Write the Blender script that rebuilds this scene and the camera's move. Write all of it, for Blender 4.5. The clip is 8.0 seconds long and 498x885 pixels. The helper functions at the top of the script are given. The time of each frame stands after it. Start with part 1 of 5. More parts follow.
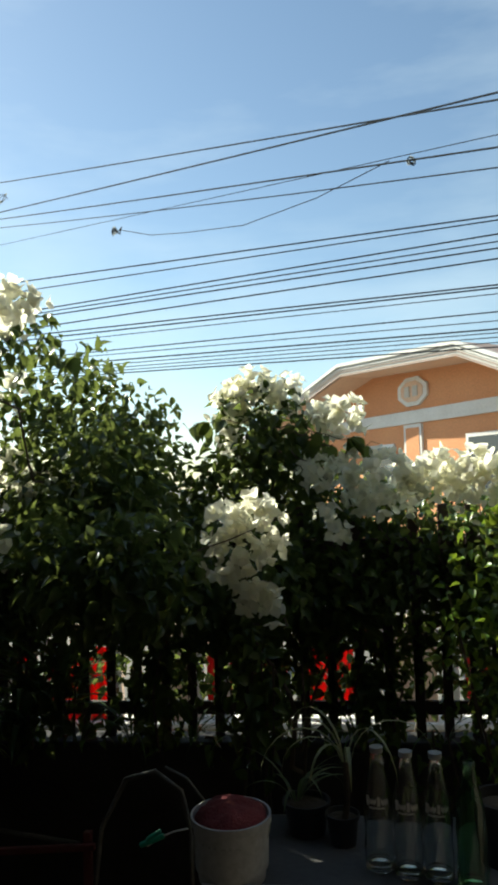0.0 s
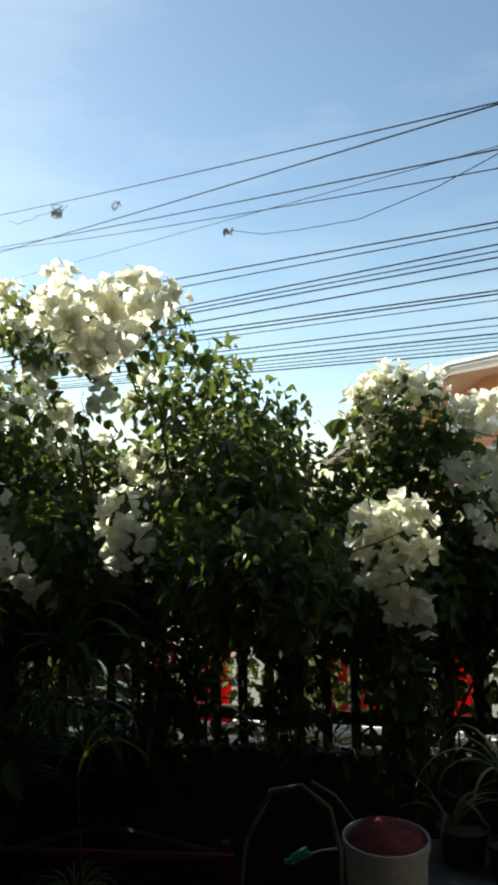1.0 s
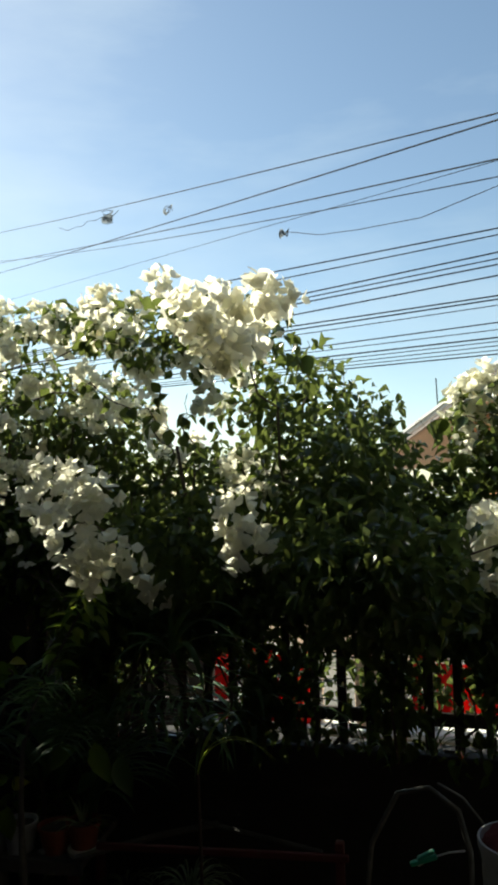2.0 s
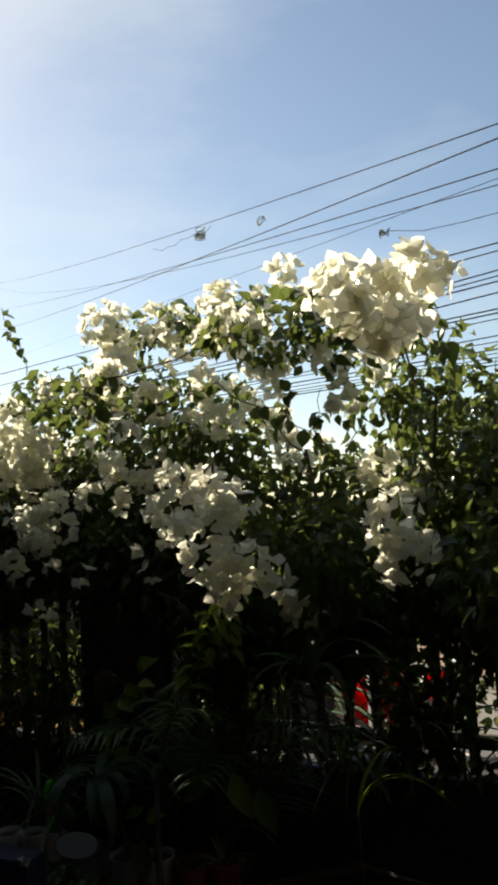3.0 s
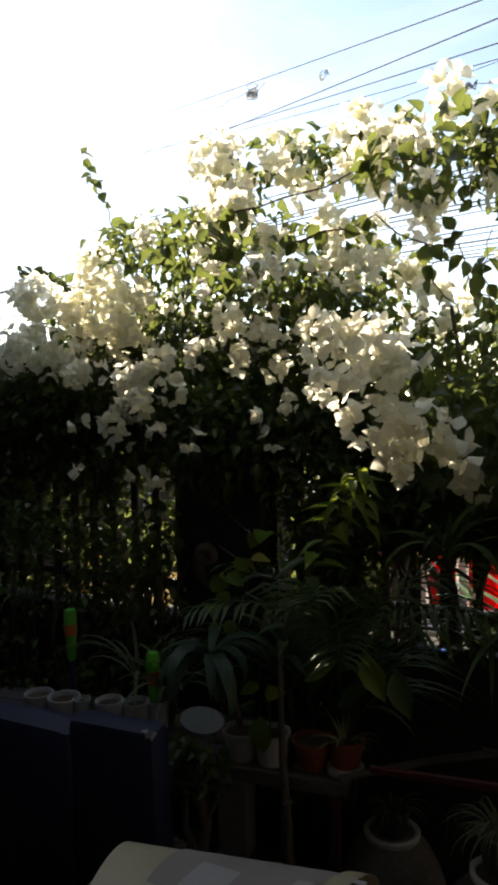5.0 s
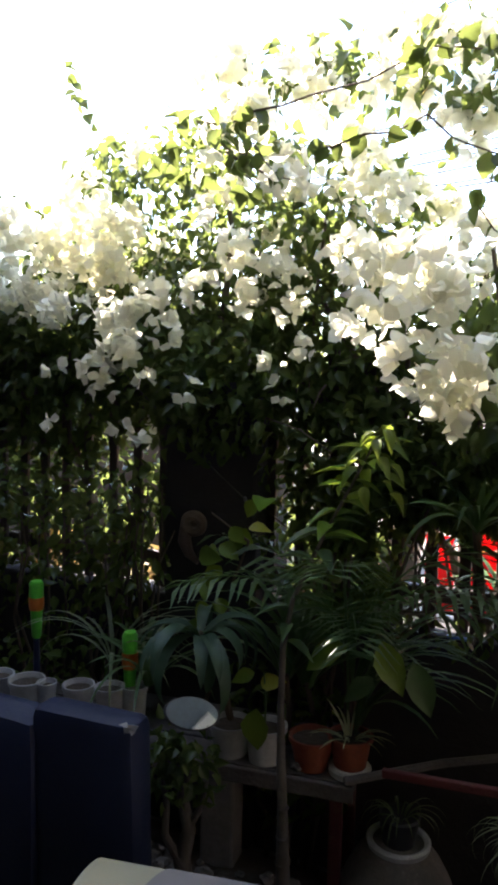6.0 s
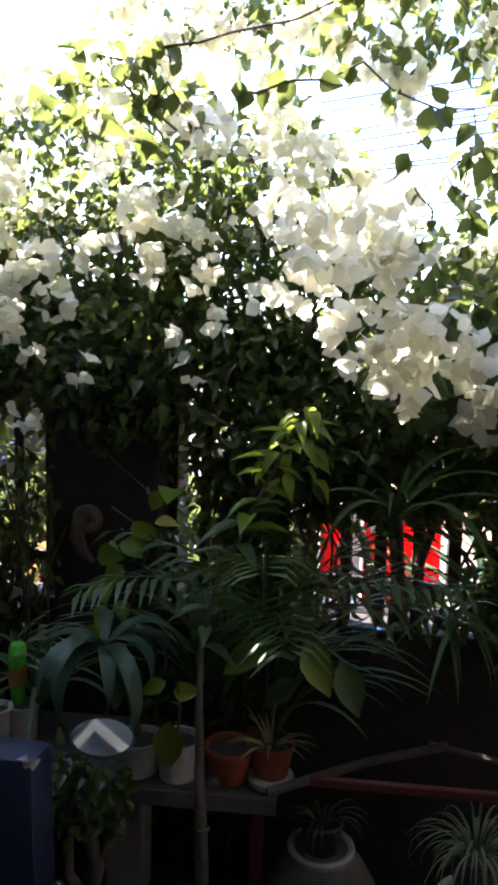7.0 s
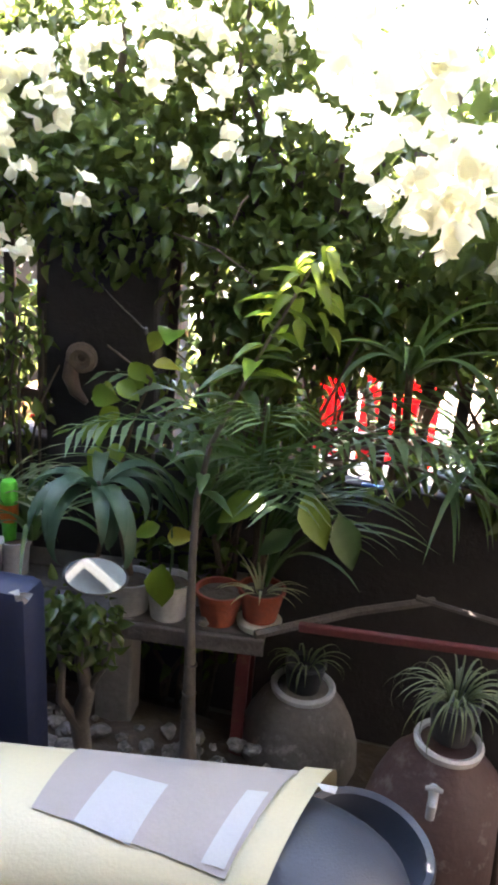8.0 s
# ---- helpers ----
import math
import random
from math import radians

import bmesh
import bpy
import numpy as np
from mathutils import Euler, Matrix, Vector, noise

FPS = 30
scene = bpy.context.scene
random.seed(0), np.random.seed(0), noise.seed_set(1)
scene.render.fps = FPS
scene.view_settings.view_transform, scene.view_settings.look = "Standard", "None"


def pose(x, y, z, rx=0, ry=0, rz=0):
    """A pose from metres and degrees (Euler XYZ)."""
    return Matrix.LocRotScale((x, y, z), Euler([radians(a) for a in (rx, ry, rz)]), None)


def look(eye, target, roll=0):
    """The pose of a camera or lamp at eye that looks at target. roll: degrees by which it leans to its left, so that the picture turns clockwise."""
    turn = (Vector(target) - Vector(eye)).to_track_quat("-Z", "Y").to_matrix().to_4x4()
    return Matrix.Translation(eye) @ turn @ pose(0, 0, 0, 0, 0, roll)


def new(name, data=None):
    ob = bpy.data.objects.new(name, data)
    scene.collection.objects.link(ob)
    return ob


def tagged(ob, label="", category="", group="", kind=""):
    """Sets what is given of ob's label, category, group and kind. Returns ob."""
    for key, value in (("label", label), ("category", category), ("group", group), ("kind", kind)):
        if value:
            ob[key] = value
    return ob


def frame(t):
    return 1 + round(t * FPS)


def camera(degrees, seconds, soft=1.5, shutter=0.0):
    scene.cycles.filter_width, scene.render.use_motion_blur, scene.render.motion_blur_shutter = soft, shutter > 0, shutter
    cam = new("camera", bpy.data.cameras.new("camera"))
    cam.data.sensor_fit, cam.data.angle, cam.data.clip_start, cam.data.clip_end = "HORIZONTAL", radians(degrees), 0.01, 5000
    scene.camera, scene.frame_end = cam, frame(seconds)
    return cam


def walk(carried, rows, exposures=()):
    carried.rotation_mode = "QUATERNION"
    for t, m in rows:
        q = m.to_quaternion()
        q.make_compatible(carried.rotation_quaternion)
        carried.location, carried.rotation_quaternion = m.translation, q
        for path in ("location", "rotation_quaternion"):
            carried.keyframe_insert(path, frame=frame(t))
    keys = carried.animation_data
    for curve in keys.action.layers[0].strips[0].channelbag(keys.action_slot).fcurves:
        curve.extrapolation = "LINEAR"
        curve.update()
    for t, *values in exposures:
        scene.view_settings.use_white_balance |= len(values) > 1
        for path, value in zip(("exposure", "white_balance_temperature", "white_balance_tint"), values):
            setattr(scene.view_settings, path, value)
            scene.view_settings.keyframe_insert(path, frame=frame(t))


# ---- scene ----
cam = camera(38.0, 8.0, soft=3.6)
PATH = [  # seconds, eye, yaw to the left, pitch up, roll
    (0.0, (0.0, 0.0, 1.76), 5.51, 3.53, -1.64),
    (0.3, (-0.034, 0.046, 1.759), 8.6, 4.2, -1.97),
    (0.5, (-0.057, 0.076, 1.759), 10.49, 3.43, -2.19),
    (1.0, (-0.137, 0.086, 1.757), 13.49, 3.84, -1.26),
    (1.5, (-0.256, 0.048, 1.761), 14.01, 3.72, -2.11),
    (2.0, (-0.35, 0.021, 1.761), 16.44, 4.02, -1.5),
    (2.2, (-0.382, 0.026, 1.761), 18.18, 3.72, -1.4),
    (3.3, (-0.618, 0.233, 1.735), 25.14, 5.68, -2.62),
    (3.5, (-0.656, 0.25, 1.734), 24.89, 4.76, -1.35),
    (4.0, (-0.74, 0.255, 1.724), 22.19, 3.97, -0.22),
    (4.5, (-0.871, 0.257, 1.705), 25.4, -0.34, -1.28),
    (4.7, (-0.915, 0.26, 1.699), 25.95, -2.79, -1.56),
    (5.8, (-1.148, 0.499, 1.584), 24.7, -4.31, 0.45),
    (6.0, (-1.194, 0.533, 1.571), 23.73, -4.78, 1.11),
    (6.5, (-1.273, 0.606, 1.552), 18.57, -4.75, 1.78),
    (7.0, (-1.361, 0.668, 1.546), 13.19, -5.55, 1.29),
    (7.5, (-1.407, 0.737, 1.519), 9.97, -14.6, 2.93),
    (8.0, (-1.411, 0.75, 1.505), 11.85, -16.89, 4.84),
]
EXPOSURES = [(0, 0.95, 6700, -2), (2.2, 0.85, 6900, 0), (3.4, 0.72, 7500, 10), (4.7, 1.25, 7700, 12), (5.8, 3.2, 6700, 16), (6.5, 3.4, 6500, 17), (7.0, 3.4, 6300, 19), (7.2, 3.7, 6400, 19), (7.5, 4.75, 6700, 21), (8.0, 5.5, 6700, 20)]
walk(cam, [(t, pose(*eye, 0, 0, yaw) @ pose(0, 0, 0, 90 + pitch) @ pose(0, 0, 0, 0, 0, roll)) for t, eye, yaw, pitch, roll in PATH], exposures=EXPOSURES)

# ---- world, sun and exposure ----
SUN_AZ, SUN_EL = -60.0, 38.0          # degrees: from +y towards +x, and up
world = bpy.data.worlds.new("sky")
scene.world = world
world.use_nodes = True
wt = world.node_tree
wt.nodes.clear()
w_out = wt.nodes.new("ShaderNodeOutputWorld")
w_bg = wt.nodes.new("ShaderNodeBackground")
w_sky = wt.nodes.new("ShaderNodeTexSky")
w_sky.sky_type = "NISHITA"
w_sky.sun_disc = False
w_sky.sun_elevation = radians(SUN_EL)
w_sky.sun_rotation = radians(SUN_AZ)
w_sky.air_density, w_sky.dust_density, w_sky.ozone_density = 1.0, 0.35, 0.85
w_bg.inputs["Strength"].default_value = 0.088
w_co = wt.nodes.new("ShaderNodeTexCoord")
w_map = wt.nodes.new("ShaderNodeMapping")
w_map.inputs["Scale"].default_value = (1.0, 1.6, 4.0)
w_noise = wt.nodes.new("ShaderNodeTexNoise")
w_noise.inputs["Scale"].default_value, w_noise.inputs["Detail"].default_value, w_noise.inputs["Roughness"].default_value = 1.7, 6.0, 0.55
w_ramp = wt.nodes.new("ShaderNodeValToRGB")
w_ramp.color_ramp.elements[0].position, w_ramp.color_ramp.elements[0].color = 0.42, (0, 0, 0, 1)
w_ramp.color_ramp.elements[1].position, w_ramp.color_ramp.elements[1].color = 0.8, (0.45, 0.45, 0.45, 1)
w_mix = wt.nodes.new("ShaderNodeMix")
w_mix.data_type = "RGBA"
w_mix.inputs["B"].default_value = (6.2, 6.9, 7.6, 1)     # thin high cloud
wt.links.new(w_co.outputs["Generated"], w_map.inputs["Vector"])
wt.links.new(w_map.outputs["Vector"], w_noise.inputs["Vector"])
wt.links.new(w_noise.outputs["Fac"], w_ramp.inputs["Fac"])
wt.links.new(w_ramp.outputs["Color"], w_mix.inputs["Factor"])
wt.links.new(w_sky.outputs[0], w_mix.inputs["A"])
wt.links.new(w_mix.outputs["Result"], w_bg.inputs["Color"])
wt.links.new(w_bg.outputs[0], w_out.inputs["Surface"])

sun_way = Vector((math.sin(radians(SUN_AZ)) * math.cos(radians(SUN_EL)), math.cos(radians(SUN_AZ)) * math.cos(radians(SUN_EL)), math.sin(radians(SUN_EL))))
sun_data = bpy.data.lights.new("sun", "SUN")
sun_data.energy, sun_data.angle, sun_data.color = 5.0, radians(0.53), (1.0, 0.93, 0.82)
sun = new("sun", sun_data)
sun.matrix_world = look(sun_way * 40, (0, 0, 0))


# ---- materials ----
def shader(name):
    m = bpy.data.materials.new(name)
    m.use_nodes = True
    nt = m.node_tree
    return m, nt, nt.nodes["Principled BSDF"], nt.nodes["Material Output"]


def noise_node(nt, scale, detail=4.0, rough=0.55):
    co = nt.nodes.new("ShaderNodeTexCoord")
    n = nt.nodes.new("ShaderNodeTexNoise")
    n.inputs["Scale"].default_value, n.inputs["Detail"].default_value, n.inputs["Roughness"].default_value = scale, detail, rough
    nt.links.new(co.outputs["Object"], n.inputs["Vector"])
    return n


def ramp_node(nt, source, stops):
    r = nt.nodes.new("ShaderNodeValToRGB")
    e = r.color_ramp.elements
    while len(e) < len(stops):
        e.new(0.5)
    for k, (pos, c) in zip(e, stops):
        k.position, k.color = pos, (*c, 1)
    nt.links.new(source, r.inputs["Fac"])
    return r


def mixed(nt, a, b, fac, mode="MIX"):
    n = nt.nodes.new("ShaderNodeMix")
    n.data_type, n.blend_type = "RGBA", mode
    for socket, v in ((n.inputs["Factor"], fac), (n.inputs["A"], a), (n.inputs["B"], b)):
        if isinstance(v, (int, float)):
            socket.default_value = v
        elif isinstance(v, tuple):
            socket.default_value = (*v, 1)
        else:
            nt.links.new(v, socket)
    return n.outputs["Result"]


def surface(name, dark, light, big=3.0, fine=60.0, rough=0.6, bump=0.15, metal=0.0, spots=None, spec=0.5, speckle=0.8):
    """A worn surface: two colours mixed by broad stains, modulated by fine grain, with fine relief."""
    m, nt, bs, out = shader(name)
    broad, grain = noise_node(nt, big, 6.0), noise_node(nt, fine, 3.0)
    base = ramp_node(nt, broad.outputs["Fac"], [(0.3, dark), (0.7, light)]).outputs["Color"]
    g = ramp_node(nt, grain.outputs["Fac"], [(0.3, (0.78, 0.78, 0.78)), (0.7, (1.1, 1.1, 1.1))]).outputs["Color"]
    col = mixed(nt, base, g, speckle, "MULTIPLY")
    if spots:
        sp = noise_node(nt, big * 3.1, 8.0, 0.7)
        f = ramp_node(nt, sp.outputs["Fac"], [(0.56, (0, 0, 0)), (0.66, (1, 1, 1))]).outputs["Color"]
        col = mixed(nt, col, spots, f)
    nt.links.new(col, bs.inputs["Base Color"])
    rr = ramp_node(nt, grain.outputs["Fac"], [(0.2, (rough * 0.8,) * 3), (0.8, (min(1, rough * 1.15),) * 3)])
    nt.links.new(rr.outputs["Color"], bs.inputs["Roughness"])
    bs.inputs["Metallic"].default_value = metal
    bs.inputs["Specular IOR Level"].default_value = spec
    b = nt.nodes.new("ShaderNodeBump")
    b.inputs["Strength"].default_value, b.inputs["Distance"].default_value = bump, 0.01
    nt.links.new(grain.outputs["Fac"], b.inputs["Height"])
    nt.links.new(b.outputs["Normal"], bs.inputs["Normal"])
    return m


def leafy(name, tones, through_tone, amount=0.35, rough=0.4, spec=0.5):
    """Leaf or petal: every island has its own tone; light passes through."""
    m, nt, bs, out = shader(name)
    geo = nt.nodes.new("ShaderNodeNewGeometry")
    n = len(tones) - 1
    tone = ramp_node(nt, geo.outputs["Random Per Island"], [(i / n, c) for i, c in enumerate(tones)]).outputs["Color"]
    grain = noise_node(nt, 90.0, 3.0)
    g = ramp_node(nt, grain.outputs["Fac"], [(0.3, (0.8, 0.8, 0.8)), (0.7, (1.08, 1.08, 1.08))]).outputs["Color"]
    col = mixed(nt, tone, g, 0.7, "MULTIPLY")
    nt.links.new(col, bs.inputs["Base Color"])
    bs.inputs["Roughness"].default_value, bs.inputs["Specular IOR Level"].default_value = rough, spec
    tr = nt.nodes.new("ShaderNodeBsdfTranslucent")
    nt.links.new(mixed(nt, tone, through_tone, 0.65), tr.inputs["Color"])
    mx = nt.nodes.new("ShaderNodeMixShader")
    mx.inputs["Fac"].default_value = amount
    nt.links.new(bs.outputs[0], mx.inputs[1])
    nt.links.new(tr.outputs[0], mx.inputs[2])
    nt.links.new(mx.outputs[0], out.inputs["Surface"])
    return m


def glassy(name, color, rough=0.03, ior=1.45):
    m, nt, bs, out = shader(name)
    bs.inputs["Base Color"].default_value = (*color, 1)
    bs.inputs["Roughness"].default_value, bs.inputs["IOR"].default_value = rough, ior
    bs.inputs["Transmission Weight"].default_value = 1.0
    return m


M_LEAF = leafy("bougainvillea_leaf", [(0.03, 0.062, 0.018), (0.045, 0.085, 0.022), (0.07, 0.115, 0.028), (0.036, 0.07, 0.022)], (0.27, 0.32, 0.08), 0.38, 0.24, 0.4)
M_LEAF_YOUNG = leafy("young_leaf", [(0.12, 0.2, 0.03), (0.2, 0.26, 0.04), (0.1, 0.18, 0.04)], (0.45, 0.55, 0.06), 0.45, 0.4)
M_BRACT = leafy("white_bract", [(0.78, 0.78, 0.7), (0.84, 0.83, 0.76), (0.75, 0.77, 0.67), (0.84, 0.82, 0.78)], (0.97, 0.94, 0.76), 0.72, 0.6, 0.2)
M_BLADE = leafy("strap_leaf", [(0.04, 0.09, 0.03), (0.06, 0.12, 0.04), (0.05, 0.1, 0.045)], (0.2, 0.32, 0.05), 0.25, 0.45)
M_BLUEGREEN = leafy("blue_green_leaf", [(0.045, 0.095, 0.06), (0.055, 0.11, 0.066), (0.04, 0.085, 0.05)], (0.12, 0.25, 0.08), 0.2, 0.48)
M_BROAD = leafy("broad_leaf", [(0.1, 0.2, 0.03), (0.14, 0.25, 0.03), (0.19, 0.26, 0.03)], (0.36, 0.46, 0.04), 0.3, 0.32)
M_YELLOW = leafy("yellowing_leaf", [(0.32, 0.32, 0.04), (0.36, 0.36, 0.05)], (0.6, 0.58, 0.06), 0.4, 0.4)
M_STRIPED = leafy("variegated_leaf", [(0.05, 0.1, 0.035), (0.2, 0.235, 0.14), (0.06, 0.11, 0.04), (0.34, 0.36, 0.26), (0.06, 0.115, 0.04)], (0.24, 0.34, 0.1), 0.3, 0.4)
M_PALEBLADE = leafy("pale_striped_leaf", [(0.42, 0.42, 0.26), (0.3, 0.34, 0.16), (0.5, 0.48, 0.34)], (0.5, 0.5, 0.25), 0.35, 0.45)
M_STEM = surface("bark", (0.05, 0.035, 0.022), (0.13, 0.1, 0.07), 12.0, 120.0, 0.85, 0.5)
M_TRUNK = surface("grey_trunk", (0.075, 0.066, 0.058), (0.15, 0.135, 0.12), 9.0, 90.0, 0.85, 0.4)
M_FENCE = surface("fence_paint", (0.028, 0.018, 0.014), (0.06, 0.035, 0.026), 6.0, 80.0, 0.55, 0.3, 0.0, (0.1, 0.05, 0.03))
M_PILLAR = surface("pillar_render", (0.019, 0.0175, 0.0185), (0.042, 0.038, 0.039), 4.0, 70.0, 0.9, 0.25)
M_CONCRETE = surface("concrete", (0.2, 0.19, 0.175), (0.32, 0.3, 0.28), 2.0, 50.0, 0.9, 0.4)
# for the out-of-view walls: dark, to limit the light they bounce
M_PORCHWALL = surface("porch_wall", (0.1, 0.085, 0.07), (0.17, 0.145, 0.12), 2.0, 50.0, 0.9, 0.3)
# out-of-view floor, coloured dark so little sun bounces into the garden
M_PORCHFLOOR = surface("low_bounce_floor", (0.045, 0.04, 0.036), (0.085, 0.076, 0.068), 2.0, 50.0, 0.8, 0.3)
M_CEILING = surface("ceiling_paint", (0.1, 0.15, 0.23), (0.13, 0.185, 0.275), 1.5, 40.0, 0.8, 0.1)
M_ROAD = surface("road_concrete", (0.11, 0.105, 0.095), (0.2, 0.19, 0.17), 0.8, 30.0, 0.9, 0.4)
M_SOIL = surface("soil", (0.05, 0.037, 0.026), (0.11, 0.085, 0.06), 3.0, 40.0, 0.95, 0.9)
M_ORANGE = surface("orange_wall", (0.64, 0.28, 0.13), (0.72, 0.34, 0.16), 0.7, 25.0, 0.85, 0.1)
M_PEACH = surface("peach_wall", (0.74, 0.5, 0.35), (0.8, 0.58, 0.42), 0.8, 25.0, 0.85, 0.1)
M_WHITE = surface("white_paint", (0.68, 0.66, 0.62), (0.8, 0.79, 0.76), 1.5, 40.0, 0.7, 0.1)
M_TIMBERPAINT = surface("timber_paint", (0.5, 0.58, 0.7), (0.6, 0.68, 0.8), 3.0, 60.0, 0.6, 0.1)
M_ROOFEDGE = surface("roof_edge", (0.5, 0.48, 0.45), (0.66, 0.64, 0.6), 1.5, 40.0, 0.6, 0.1)
M_ROOF = surface("roof_sheet", (0.3, 0.22, 0.18), (0.42, 0.32, 0.27), 1.0, 30.0, 0.6, 0.2)
M_BEIGE = surface("beige_wall", (0.5, 0.46, 0.34), (0.62, 0.57, 0.43), 1.5, 40.0, 0.9, 0.2)
M_BROWNWALL = surface("brown_wall", (0.055, 0.042, 0.032), (0.1, 0.076, 0.056), 1.5, 40.0, 0.9, 0.3)
M_DRYGRASS = leafy("dry_grass", [(0.26, 0.17, 0.07), (0.34, 0.24, 0.1), (0.18, 0.15, 0.05)], (0.4, 0.27, 0.1), 0.35, 0.6)
M_REDSHEET = leafy("red_sheet", [(0.5, 0.012, 0.015), (0.66, 0.022, 0.025)], (0.8, 0.02, 0.025), 0.55, 0.5)
M_CABLE = surface("cable_rubber", (0.03, 0.033, 0.038), (0.05, 0.054, 0.062), 3.0, 50.0, 0.85, 0.1, spec=0.15)
M_BENCH = surface("bench_plank", (0.075, 0.068, 0.064), (0.15, 0.138, 0.13), 5.0, 80.0, 0.85, 0.5)
M_REDPAINT = surface("red_painted_iron", (0.085, 0.017, 0.019), (0.15, 0.03, 0.03), 8.0, 80.0, 0.6, 0.3, 0.0, (0.12, 0.055, 0.035))
M_TERRA = surface("terracotta", (0.23, 0.055, 0.03), (0.32, 0.082, 0.045), 8.0, 90.0, 0.75, 0.2)
M_POTWHITE = surface("white_plastic", (0.42, 0.43, 0.44), (0.54, 0.55, 0.56), 5.0, 60.0, 0.5, 0.05)
M_POTGREY = surface("grey_plastic", (0.3, 0.31, 0.32), (0.42, 0.43, 0.43), 5.0, 60.0, 0.55, 0.05)
M_BLACKPLASTIC = surface("black_plastic", (0.02, 0.021, 0.023), (0.045, 0.046, 0.05), 5.0, 70.0, 0.5, 0.1)
M_JAR = surface("stoneware", (0.13, 0.115, 0.1), (0.24, 0.21, 0.18), 6.0, 60.0, 0.7, 0.3, 0.0, (0.3, 0.27, 0.24))
M_JARRED = surface("red_stoneware", (0.08, 0.046, 0.043), (0.125, 0.074, 0.068), 5.0, 60.0, 0.65, 0.3, 0.0, (0.2, 0.16, 0.145))
M_RIM = surface("white_rim", (0.6, 0.6, 0.6), (0.74, 0.74, 0.73), 10.0, 60.0, 0.5, 0.1)
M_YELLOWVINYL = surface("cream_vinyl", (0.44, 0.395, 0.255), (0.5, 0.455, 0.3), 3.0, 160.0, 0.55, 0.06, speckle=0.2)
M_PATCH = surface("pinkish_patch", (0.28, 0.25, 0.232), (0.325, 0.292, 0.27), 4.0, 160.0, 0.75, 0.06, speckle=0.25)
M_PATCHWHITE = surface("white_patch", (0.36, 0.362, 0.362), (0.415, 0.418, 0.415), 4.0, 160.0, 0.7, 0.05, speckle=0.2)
M_TAIL = surface("dark_seat_plastic", (0.035, 0.043, 0.06), (0.055, 0.065, 0.088), 4.0, 220.0, 0.45, 0.1, speckle=0.4)
M_BLUE = surface("dark_blue_vinyl", (0.008, 0.014, 0.042), (0.015, 0.024, 0.065), 4.0, 80.0, 0.65, 0.1)
M_GREENPLASTIC = surface("green_plastic", (0.08, 0.5, 0.04), (0.12, 0.6, 0.06), 8.0, 60.0, 0.4, 0.05)
M_ORANGEPLASTIC = surface("orange_band", (0.62, 0.16, 0.03), (0.7, 0.2, 0.04), 8.0, 60.0, 0.45, 0.05)
M_NAVY = surface("navy_pole", (0.02, 0.025, 0.07), (0.03, 0.035, 0.1), 8.0, 60.0, 0.4, 0.05)
M_TEAL = surface("teal_plastic", (0.02, 0.4, 0.25), (0.03, 0.5, 0.33), 8.0, 60.0, 0.4, 0.05)
M_BLUEPLASTIC = surface("blue_plastic", (0.05, 0.16, 0.5), (0.07, 0.2, 0.58), 8.0, 60.0, 0.4, 0.05)
M_REDCLOTH = surface("dark_red_cloth", (0.16, 0.03, 0.035), (0.26, 0.05, 0.055), 9.0, 150.0, 0.9, 0.5)
M_STONE = surface("pale_stone", (0.11, 0.1, 0.088), (0.25, 0.225, 0.2), 25.0, 70.0, 0.9, 0.5)
M_RAG = leafy("grey_film", [(0.2, 0.23, 0.25), (0.34, 0.37, 0.39)], (0.4, 0.45, 0.5), 0.5, 0.7, 0.2)
M_SHELF = surface("shelf_board", (0.08, 0.08, 0.085), (0.14, 0.14, 0.145), 3.0, 60.0, 0.8, 0.3)
M_CHROME = surface("chrome", (0.6, 0.6, 0.6), (0.75, 0.75, 0.75), 10.0, 90.0, 0.2, 0.02, 1.0)
M_CREAM = surface("cream_plastic", (0.6, 0.56, 0.48), (0.7, 0.66, 0.58), 10.0, 90.0, 0.6, 0.1)
M_WOODCUT = surface("cut_wood", (0.1, 0.076, 0.056), (0.18, 0.14, 0.105), 15.0, 90.0, 0.85, 0.3)
M_LEATHER = surface("brown_sheath", (0.06, 0.042, 0.033), (0.11, 0.08, 0.064), 10.0, 90.0, 0.8, 0.4)
M_HOSE = surface("clear_hose", (0.07, 0.07, 0.065), (0.13, 0.13, 0.12), 10.0, 60.0, 0.25, 0.05)
M_MIRROR = shader("mirror_glass")[0]
M_MIRROR.node_tree.nodes["Principled BSDF"].inputs["Metallic"].default_value = 1.0
M_MIRROR.node_tree.nodes["Principled BSDF"].inputs["Roughness"].default_value = 0.03
M_MIRROR.node_tree.nodes["Principled BSDF"].inputs["Base Color"].default_value = (0.86, 0.88, 0.9, 1)
M_BOTTLE = glassy("clear_bottle_glass", (0.93, 0.96, 0.94))
M_BOTTLEGREEN = glassy("green_bottle_glass", (0.45, 0.72, 0.5))
M_PANE = shader("window_glass")[0]
M_PANE.node_tree.nodes["Principled BSDF"].inputs["Base Color"].default_value = (0.05, 0.06, 0.07, 1)
M_PANE.node_tree.nodes["Principled BSDF"].inputs["Roughness"].default_value = 0.06


